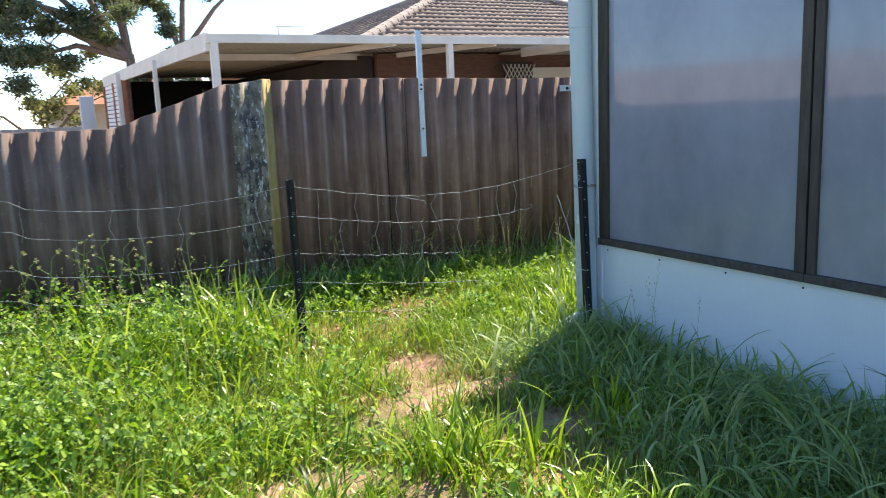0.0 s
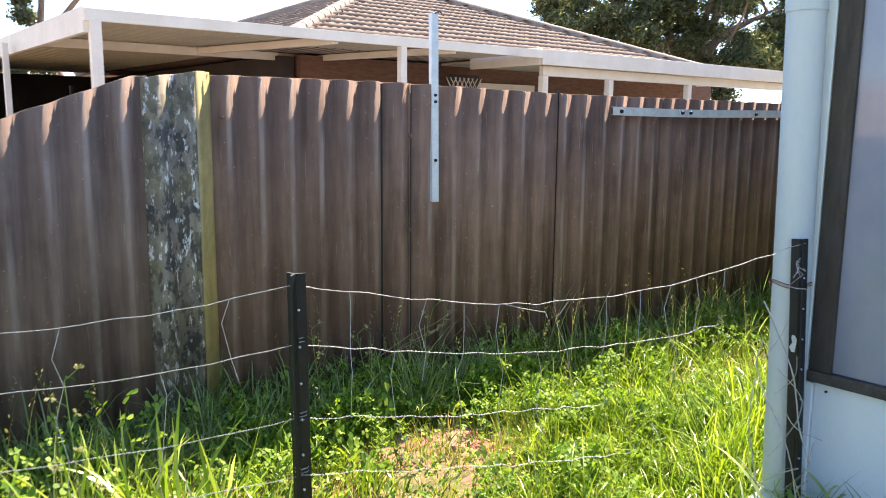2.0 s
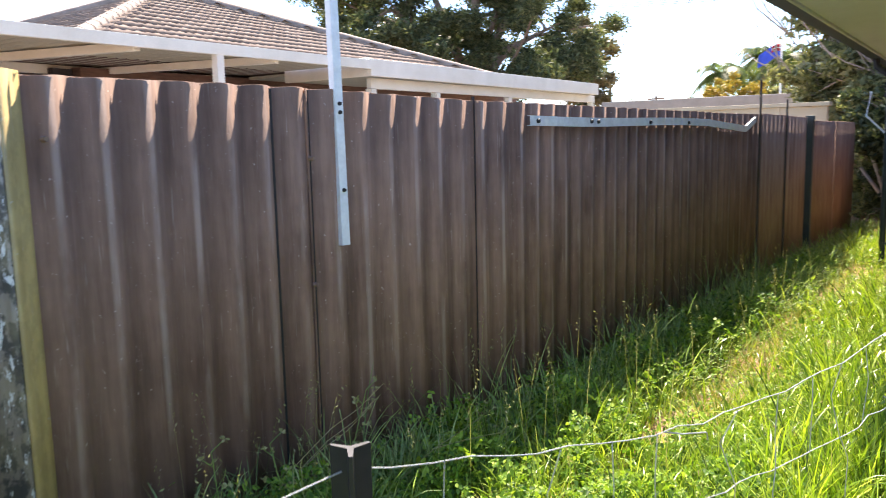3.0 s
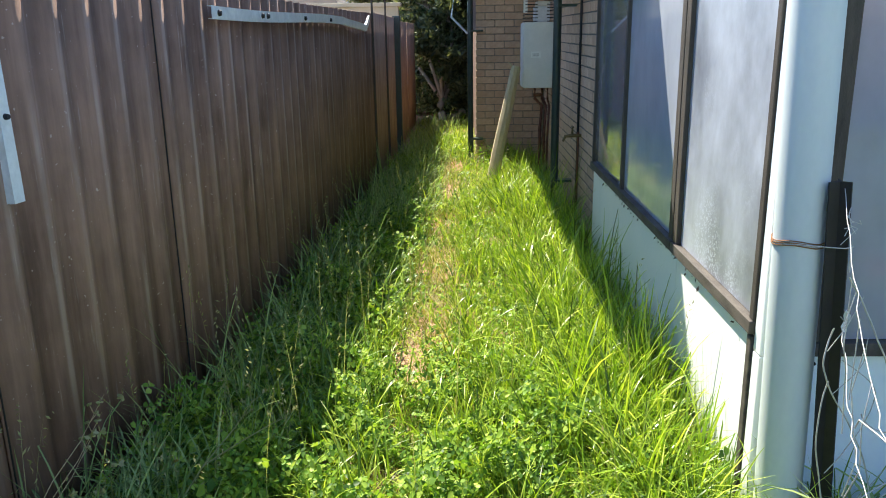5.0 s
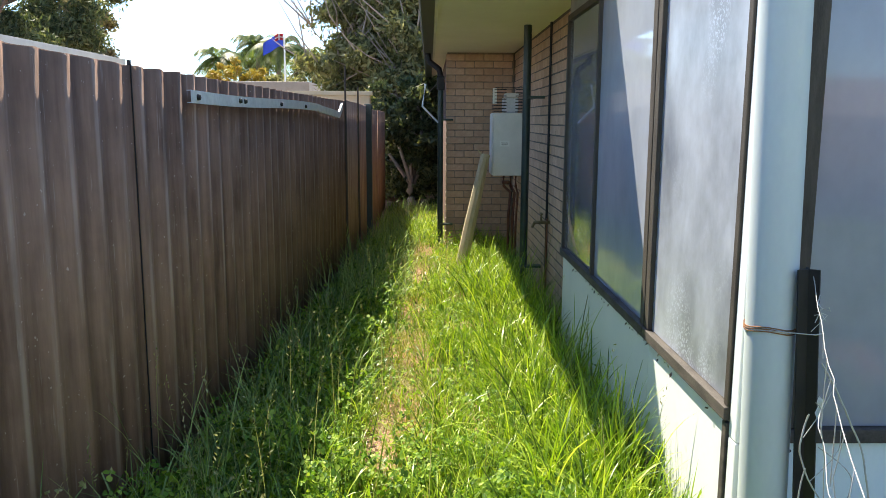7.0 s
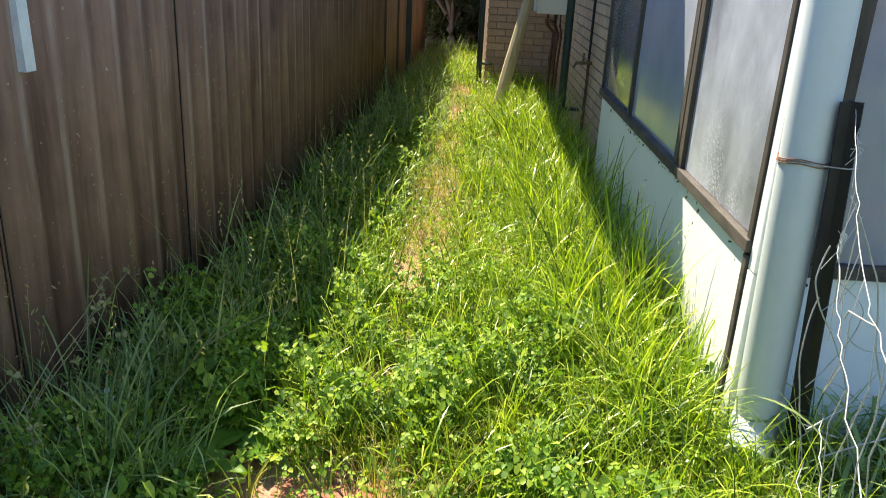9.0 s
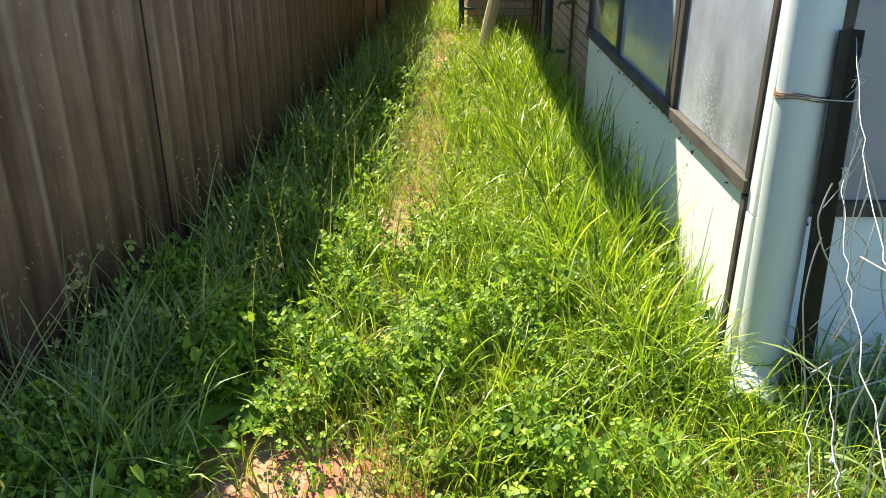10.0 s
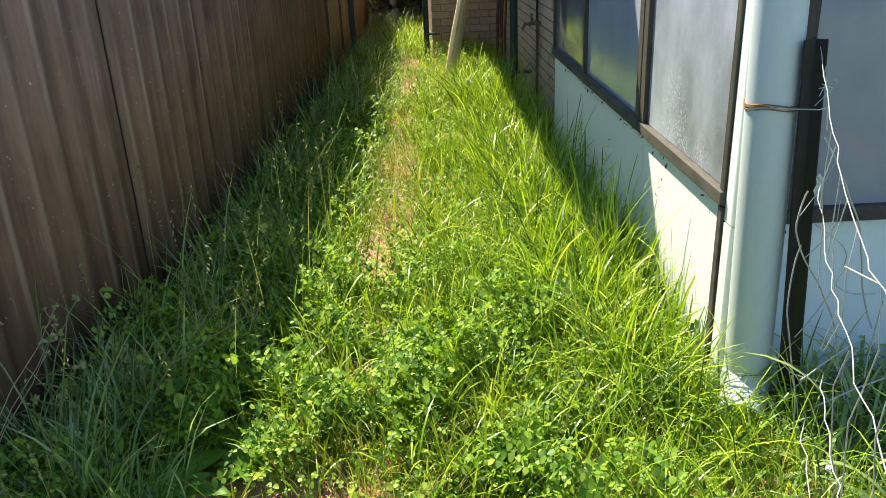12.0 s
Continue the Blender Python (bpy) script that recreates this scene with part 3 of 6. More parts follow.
def build_verandah_walls():
    # low white panels under the windows
    for name, lo, hi in (("wall_north_1", (3.80, NY - 0.05, -0.1), (4.775, NY - 0.004, 0.68)), ("wall_north_2", (4.783, NY - 0.05, -0.1), (7.085, NY - 0.006, 0.68))):
        tagged(part(name, boxed(lo, hi, 0.003), M_WHITE), "white painted sheet panel below the verandah windows", "wall", kind="structure")
    tagged(part("wall_west", boxed((WX + 0.004, -5.9, -0.1), (WX + 0.05, NY - 0.13, 0.63), 0.003), M_WHITE_SHADE), "white painted sheet panel below the windows", "wall", kind="structure")
    tagged(part("wall_top_north", boxed((3.80, NY - 0.06, 2.385), (7.085, NY - 0.005, 2.52), 0.004), M_FLASH), "grey flashing board above the windows", "wall", kind="structure")
    tagged(part("wall_top_west", boxed((WX + 0.004, -5.9, 2.42), (WX + 0.06, NY - 0.13, 2.52), 0.004), M_WHITE), "white board above the windows", "wall", kind="structure")
    tagged(part("wall_room_south", boxed((WX + 0.06, -5.95, 0), (7.0, -5.85, 2.5), 0), M_ROOM), "plain dim room wall", "wall", kind="structure")
    tagged(part("wall_room_east", boxed((7.05, -5.9, 0), (7.2, NY - 0.06, 2.5), 0), M_ROOM), "plain dim room wall", "wall", kind="structure")
    tagged(part("floor", boxed((WX + 0.06, -5.85, 0.02), (7.05, NY - 0.06, 0.08), 0), M_ROOM), "plain dull room floor", "floor", kind="structure")
    tagged(part("ceiling", boxed((WX - 0.02, -5.95, 2.52), (7.2, NY + 0.02, 2.60), 0.004), M_WHITE), "white flat verandah roof", "ceiling", kind="structure")


build_verandah_walls()


def window(name, label, along, a, b, z0, z1, face, pane_mat, rails):
    """A framed fixed window in a wall that runs along x or y; face is the outer face's other coordinate."""
    w = tagged(new(name), label, "window", kind="structure")
    sgn = 1 if along == "x" else -1

    def bar(nm, s0, s1, u0, u1, out, inn, mat, bev=0.004):
        o = sorted((face + sgn * out, face - sgn * inn))
        lo, hi = ((s0, o[0], u0), (s1, o[1], u1)) if along == "x" else ((o[0], s0, u0), (o[1], s1, u1))
        return part(nm, boxed(lo, hi, bev), mat, w)

    bar("window_sill", a, b, z0, z0 + 0.045, 0.022, 0.06, M_SILL)
    bar("head", a, b, z1 - 0.04, z1, 0.010, 0.05, M_TIMBER)
    for s0, s1 in rails:
        bar("mullion", s0, s1, z0 + 0.047, z1 - 0.042, 0.012, 0.05, M_TIMBER)
    inner = sorted(rails)
    for (l0, l1), (r0, r1) in zip(inner, inner[1:]):
        if r0 - l1 > 0.1:
            mat = pane_mat if not isinstance(pane_mat, list) else pane_mat[inner.index((l0, l1))]
            p = bar("pane", l1 + 0.001, r0 - 0.001, z0 + 0.048, z1 - 0.043, -0.008, 0.013, mat, 0)
            p.visible_shadow = True
    return w


window("window_1", "brown timber-framed verandah window with clouded glass", "x", 3.80, 4.812, 0.682, 2.38, NY, M_PANE_H, [(3.80, 3.835), (4.75, 4.81)])
window("window_2", "brown timber-framed verandah window with two reflecting panes", "x", 4.82, 7.085, 0.682, 2.38, NY, [M_PANE_M, M_PANE_N],
       [(4.822, 4.885), (6.01, 6.05), (7.045, 7.085)])
window("window_3", "dusty brown-framed window facing the yard", "y", 2.585, NY - 0.105, 0.634, 2.415, WX, M_PANE_W, [(4.085, 4.172), (2.59, 2.65)])
window("window_4", "dusty brown-framed window facing the yard", "y", -0.4, 2.58, 0.634, 2.415, WX, M_PANE_W, [(2.53, 2.578), (1.05, 1.11), (-0.4, -0.34)])


def build_corner():
    tagged(part("corner_board", boxed((3.736, NY - 0.128, -0.1), (3.798, NY + 0.004, 0.628), 0.004), M_WHITE), "white corner board beside the low panel", "trim", kind="structure")
    tagged(part("corner_board", boxed((3.736, NY - 0.102, 0.630), (3.798, NY + 0.004, 2.52), 0.006), M_WHITE), "white corner board of the verandah", "trim", kind="structure")
    pipe = thing("downpipe", "white plastic downpipe strapped to the verandah corner", "downpipe")
    r = 0.072

    def axis(z):
        """It leans a little towards the fence."""
        return Vector((3.660, 4.232 + 0.024 * (z - 1.04), z))

    part("pipe", piped([axis(0.12), axis(2.09)], [r, r], 28), M_PIPE, pipe, smooth=True)
    part("pipe", piped([axis(2.085), axis(2.60)], [r + 0.005, r + 0.005], 28), M_PIPE, pipe, "upper length with a socket joint", smooth=True)
    part("shoe", piped([axis(0.14), axis(0.09) + Vector((-0.03, 0.02, 0)), axis(0.05) + Vector((-0.12, 0.06, 0))], [r + 0.004, r + 0.006, r], 20), M_PIPE, pipe, "white outlet shoe", smooth=True)
    strap = [axis(1.04) + Vector((math.cos(a) * (r + 0.003), math.sin(a) * (r + 0.003), 0.005 * math.sin(a * 3))) for a in [j * 2 * math.pi / 24 for j in range(25)]]
    for dz in (0.0, 0.006, -0.007):
        wire_object([p + Vector((0, 0, dz)) for p in strap], pipe, 0.0018, M_RUST, "tie_wire")
    for f in pipe.children:
        if f.type == "MESH":
            f.data.polygons.foreach_set("use_smooth", [len(q.vertices) == 4 for q in f.data.polygons])


build_corner()


def build_corner_details():
    tagged(part("trim_corner_post", boxed((3.803, NY - 0.03, -0.05), (3.838, NY + 0.012, 0.672), 0.004), M_SILL), "weathered brown timber stop at the panel's end", "trim", kind="structure")
    tie = thing("tie_wire", "rusty tie wire stretched from the downpipe to the picket", "wire")
    wire_object([Vector((3.590, 4.265, 1.043)), Vector((3.580, 4.22, 1.040)), Vector((3.545, 4.15, 1.042)), Vector((3.556, 4.12, 1.044))], tie, 0.0018, M_WIRE)
    frayed = thing("frayed_wire", "frayed wire ends twisted round the picket top", "wire")
    rnd = random.Random(8)
    for k in range(6):
        p = Vector((3.545, 4.16 + rnd.uniform(-0.02, 0.01), 1.16 - 0.012 * k))
        wire_object([p, p + Vector((-0.01, rnd.uniform(-0.03, 0.01), rnd.uniform(-0.02, 0.02))), p + Vector((-0.014, rnd.uniform(-0.05, 0.02), rnd.uniform(-0.06, 0.01)))], frayed, 0.0012)
    tag = thing("torn_tag", "scrap of pale torn plastic stuck on the black picket", "scrap")
    bm = bmesh.new()
    rows = [(0.006, 0.0), (0.011, 0.018), (0.008, 0.036), (0.011, 0.052), (0.003, 0.066)]
    pairs = []
    for i, (w, z) in enumerate(rows):
        o = 0.004 * math.sin(i * 2.0)
        pairs.append((bm.verts.new((3.520 + o * 0.5, 4.134 - w + o, 0.80 + z)), bm.verts.new((3.518 - o * 0.5, 4.134 + w + o, 0.80 + z))))
    for p, q in zip(pairs, pairs[1:]):
        bm.faces.new((p[0], p[1], q[1], q[0]))
    bmesh.ops.solidify(bm, geom=bm.faces[:], thickness=0.0015)
    part("scrap", bm, M_WHITE, tag)
    # nail heads in the west panel, dead leaves and webs caught along the sills
    nails = thing("panel_nails", "dark nail heads along the white panel's top", "nail", kind="stuff")
    for y in (4.10, 3.62, 3.1, 2.6, 2.1):
        part("nail", piped([(WX + 0.006, y, 0.60), (WX - 0.002, y, 0.60)], [0.006, 0.005], 8), M_BLACK, nails)
    litter = thing("sill_litter", "dead leaves and cobweb scraps caught under the sill", "litter", kind="stuff")
    rnd = random.Random(19)
    for k in range(34):
        x = 3.9 + 3.0 * rnd.random() ** 0.8
        bm = bmesh.new()
        c = Vector((x, NY + rnd.uniform(0.004, 0.02), 0.682 - rnd.uniform(-0.004, 0.03)))
        d = Vector((rnd.uniform(-1, 1), rnd.uniform(0, 0.5), rnd.uniform(-1.4, 0.3))).normalized() * rnd.uniform(0.008, 0.028)
        e = d.orthogonal().normalized() * rnd.uniform(0.003, 0.007)
        v = [bm.verts.new(c), bm.verts.new(c + d * 0.5 + e), bm.verts.new(c + d), bm.verts.new(c + d * 0.5 - e)]
        bm.faces.new(v)
        bmesh.ops.solidify(bm, geom=bm.faces[:], thickness=0.0012)
        part("dead_leaf", bm, M_TIMBER, litter)


build_corner_details()

# ---------------------------------------------------------------- brick house
BX, BY, EAVE, WY = 11.5, 5.055, 2.49, 4.212       # the return wall's face, its outer corner, the soffit


def build_house_shell():
    y0 = WY - 0.012
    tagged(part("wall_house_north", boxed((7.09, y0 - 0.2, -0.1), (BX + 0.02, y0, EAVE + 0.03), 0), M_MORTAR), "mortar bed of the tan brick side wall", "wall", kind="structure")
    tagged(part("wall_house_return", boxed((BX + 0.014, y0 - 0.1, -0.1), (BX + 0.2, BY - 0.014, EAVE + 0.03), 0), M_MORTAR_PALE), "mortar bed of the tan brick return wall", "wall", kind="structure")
    # this stretch is drawn much darker than the tan bricks
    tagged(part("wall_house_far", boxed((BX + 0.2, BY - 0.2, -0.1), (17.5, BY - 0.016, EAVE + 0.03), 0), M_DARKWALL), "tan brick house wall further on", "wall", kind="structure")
    tagged(part("ceiling_soffit", boxed((5.93, WY - 0.15, EAVE), (17.6, 5.20, EAVE + 0.02), 0), M_SOFFIT), "cream eave soffit lining", "ceiling", kind="structure")
    # hipped main roof
    bm = bmesh.new()
    e = [bm.verts.new(v) for v in ((5.85, 5.26, 2.545), (17.7, 5.26, 2.545), (17.7, -6.0, 2.545), (5.85, -6.0, 2.545), (10.8, -0.3, 4.5), (12.4, -0.3, 4.5))]
    for f in ((0, 1, 5, 4), (1, 2, 5), (2, 3, 4, 5), (3, 0, 4), (3, 2, 1, 0)):
        bm.faces.new([e[i] for i in f])
    tagged(part("roof", bm, M_TILE), "grey-brown tiled hipped house roof", "roof", kind="structure")
    fascia = thing("fascia_gutter", "dark green metal gutter along the eave", "gutter", kind="structure")
    part("fascia", boxed((5.83, 5.20, EAVE - 0.02), (17.6, 5.225, EAVE + 0.13), 0.003), M_CREAM, fascia)
    prof = [(5.226, 2.47), (5.330, 2.47), (5.345, 2.49), (5.345, 2.595), (5.335, 2.595), (5.335, 2.50), (5.326, 2.48), (5.236, 2.48), (5.236, 2.575), (5.226, 2.575)]
    bm = bmesh.new()
    rows = [[bm.verts.new((x, p, q)) for p, q in prof] for x in (5.83, 17.65)]
    for j in range(len(prof)):
        bm.faces.new((rows[0][j], rows[0][(j + 1) % 10], rows[1][(j + 1) % 10], rows[1][j]))
    bm.faces.new(rows[0])
    bm.faces.new(rows[1][::-1])
    part("gutter", bm, M_GUTTER, fascia)


build_house_shell()


def downpipe(name, label, x, y, z0, z1, r, mat, offset=True):
    d = thing(name, label, "downpipe")
    pts = [(x, y, z0), (x, y, z1)]
    part("pipe", piped(pts, [r, r], 16), mat, d, smooth=True)
    for z in (z0 + (z1 - z0) * 0.14, z0 + (z1 - z0) * 0.75):
        part("clip", boxed((x - r - 0.012, y - 0.16, z - 0.012), (x + r + 0.004, y + r * 0.3, z + 0.012), 0.003), mat, d)
    return d


downpipe("downpipe", "dark green downpipe on the brick side wall", 8.6, 4.385, -0.05, 2.492, 0.036, M_GUTTER)
far_pipe = downpipe("downpipe", "dark green downpipe at the house corner", BX - 0.04, BY + 0.07, 0.02, 2.2, 0.035, M_GUTTER)
part("elbow", piped([(BX - 0.04, BY + 0.07, 2.18), (BX - 0.04, BY + 0.09, 2.28), (BX - 0.04, BY + 0.22, 2.38), (BX - 0.04, BY + 0.235, 2.48)], 0.036, 12), M_BLACK, far_pipe, "black elbow up to the gutter", smooth=True)


part("bracket", boxed((BX - 0.10, BY + 0.02, 2.02), (BX - 0.02, BY + 0.12, 2.20), 0.012), M_BLACK, far_pipe, "black pipe socket")
part("stay", piped([(BX - 0.05, BY + 0.10, 1.62), (BX - 0.07, BY + 0.30, 1.82), (BX - 0.05, BY + 0.26, 2.10)], 0.014, 6), M_GALV, far_pipe, "pale bent strut")


def build_conduit():
    c = thing("conduit", "thin dark conduit running up the brick wall", "pipe")
    part("pipe", piped([(8.28, WY + 0.012, 0.0), (8.28, WY + 0.012, 2.48)], 0.011, 8), M_BLACK, c)
    t = thing("garden_tap", "old brass garden tap on a wall pipe", "tap")
    y = WY
    part("pipe", piped([(8.20, y + 0.02, 0.0), (8.20, y + 0.02, 0.80)], 0.010, 8), M_COPPER, t)
    part("body", piped([(8.20, y - 0.005, 0.77), (8.20, y + 0.07, 0.77), (8.20, y + 0.13, 0.765), (8.20, y + 0.15, 0.72)], [0.014, 0.017, 0.014, 0.011], 10), M_BRASS, t, smooth=True)
    part("spindle", piped([(8.20, y + 0.07, 0.78), (8.20, y + 0.07, 0.84)], [0.011, 0.007], 8), M_BRASS, t)
    part("handle", boxed((8.155, y + 0.062, 0.838), (8.245, y + 0.078, 0.852), 0.005), M_BRASS, t)
    part("union", piped([(8.20, y + 0.02, 0.77), (8.27, y + 0.02, 0.775)], 0.008, 8), M_COPPER, t)


build_conduit()


def build_heater():
    h_ = thing("gas_water_heater", "pale enamelled wall-mounted gas water heater with a caged flue", "water heater")
    x0, x1, y0, y1, z0, z1 = 10.30, 10.66, WY, WY + 0.335, 1.03, 1.735
    part("case", boxed((x0, y0, z0), (x1, y1, z1), 0.010), M_ENAMEL, h_)
    part("front_cover", boxed((x0 + 0.004, y1, z0 + 0.01), (x1 - 0.004, y1 + 0.014, z1 - 0.01), 0.005), M_ENAMEL, h_)
    part("label", boxed((x0 - 0.003, y0 + 0.15, z0 + 0.33), (x0 + 0.001, y0 + 0.26, z0 + 0.395), 0), M_WHITE, h_, "white rating sticker")
    for k in range(2):
        part("print", boxed((x0 - 0.0045, y0 + 0.17, z0 + 0.345 + k * 0.02), (x0 - 0.0025, y0 + 0.24, z0 + 0.352 + k * 0.02), 0), M_FLASH, h_, "grey bar of print")
    cowl = part("flue_cowl", boxed((x0 + 0.05, y0 + 0.05, z1), (x1 - 0.08, y0 + 0.22, z1 + 0.17), 0.02), M_GALV, h_, "dull metal flue outlet")
    part("cap", boxed((x0 + 0.03, y0 + 0.05, z1 + 0.17), (x1 - 0.06, y0 + 0.20, z1 + 0.22), 0.018), M_ENAMEL, h_)
    part("shield", boxed((x0 + 0.01, y1 - 0.035, z1 + 0.10), (x0 + 0.03, y1 + 0.01, z1 + 0.27), 0.004), M_WHITE, h_, "white side shield")
    for i in range(8):
        z = z1 + 0.01 + i * 0.035
        for (a, b) in (((x0 + 0.012, y1 - 0.01, z), (x0 + 0.012, y0 + 0.19, z)), ((x0 + 0.012, y0 + 0.09, z), (x0 + 0.012, y0 - 0.005, z)), ((x0 + 0.012, y1 - 0.01, z), (x1 - 0.02, y1 - 0.01, z))):
            part("cage_wire", piped([a, b], 0.005, 5), M_BLACK, h_)
    part("cage_wire", piped([(x0 + 0.012, y1 - 0.01, z1 + 0.275), (x0 + 0.012, y0, z1 + 0.275)], 0.004, 5), M_BLACK, h_)
    for dy, drop in ((0.06, 0.62), (0.12, 0.50), (0.20, 0.46)):
        part("pipe", piped([(x0 + 0.1, y0 + dy, z0 + 0.01), (x0 + 0.1, y0 + dy, z0 - 0.12), (x0 + 0.1, y0 + dy * 0.6, z0 - 0.2), (x0 + 0.08, y0 + dy * 0.6 + 0.02, z0 - drop), (x0 + 0.08, y0 + dy * 0.6 + 0.02, 0.0)],
                           0.014 + 0.004 * (dy > 0.1), 8), M_COPPER, h_, smooth=True)
    part("valve", boxed((x0 + 0.07, y0 + 0.13, z0 - 0.10), (x0 + 0.14, y0 + 0.22, z0 - 0.06), 0.012), M_COPPER, h_, "tarnished valve body")


build_heater()


def build_leaning_post():
    p = thing("leaning_post", "pale split timber post leaning against the water heater", "timber post")
    a, b = Vector((10.02, 4.915, -0.02)), Vector((10.24, 4.635, 1.27))
    bm = bmesh.new()
    tube(bm, [a, a.lerp(b, 0.35) + Vector((0.004, 0.005, 0)), a.lerp(b, 0.7), b], [0.070, 0.067, 0.061, 0.052], 9)
    part("trunk", bm, M_POST, p)
    part("splinter", piped([b + Vector((0, 0.01, -0.04)), b + Vector((0, 0.06, 0.02)), b + Vector((0.02, 0.085, 0.055))], [0.02, 0.012, 0.004], 6), M_POST, p)


build_leaning_post()

# ---------------------------------------------------------------- the neighbour's place
# unseen slab, added to bounce neutral light up to the patio underside
tagged(part("pavement", boxed((2.2, 7.6, -0.06), (17.5, 13.2, 0.045), 0.01), mottled("grey bounce slab", (0.34, 0.33, 0.31), (0.50, 0.48, 0.46), 2.5, 0.9, 0.0, 0.3)), "unseen grey slab added to bounce light under the patio roof", "pavement", kind="structure")


def build_patio():
    p = thing("patio_roof", "white steel patio roof over the neighbour's yard", "patio")
    y0 = 10.78
    part("fascia", boxed((2.80, y0, 2.585), (8.96, y0 + 0.06, 2.70), 0.006), M_CREAM, p)
    part("fascia", boxed((2.80, y0 + 0.06, 2.48), (2.86, 21.5, 2.72), 0.006), M_CREAM, p, "cream end fascia")
    bm = bmesh.new()
    rows = []
    for i in range(0, 176):
        x = 2.87 + i * 0.0347
        z = 2.655 + (0.022 if i % 4 < 2 else 0.0)
        rows.append([bm.verts.new((x, y0 + 0.062, z)), bm.verts.new((x, 21.5, z + 0.02)), bm.verts.new((x, 21.5, z + 0.026)), bm.verts.new((x, y0 + 0.062, z + 0.006))])
    for a, b in zip(rows, rows[1:]):
        for j in range(4):
            bm.faces.new((a[j], a[(j + 1) % 4], b[(j + 1) % 4], b[j]))
    part("roof_sheet", bm, M_SHEET, p, "ribbed cream roof sheeting")
    for yy in (13.4,):
        part("purlin", boxed((2.87, yy, 2.54), (8.9, yy + 0.06, 2.65), 0.004), M_CREAM, p)
    for xx in (5.6, 7.4):
        bm = boxed((-0.04, 0, 2.56), (0.04, 2.68, 2.645), 0.004)
        part("rafter", turned(bm, pose(xx, y0 + 0.1, 0, 0, 0, 14)), M_CREAM, p)
    for x, y, w in ((2.90, y0 + 0.04, 0.10), (2.70, 14.0, 0.07), (2.62, 17.6, 0.09), (6.52, y0 + 0.05, 0.09)):
        part("post", boxed((x - w / 2, y - w / 2, -0.05), (x + w / 2, y + w / 2, 2.60), 0.006), M_CREAM, p)
    return p


build_patio()


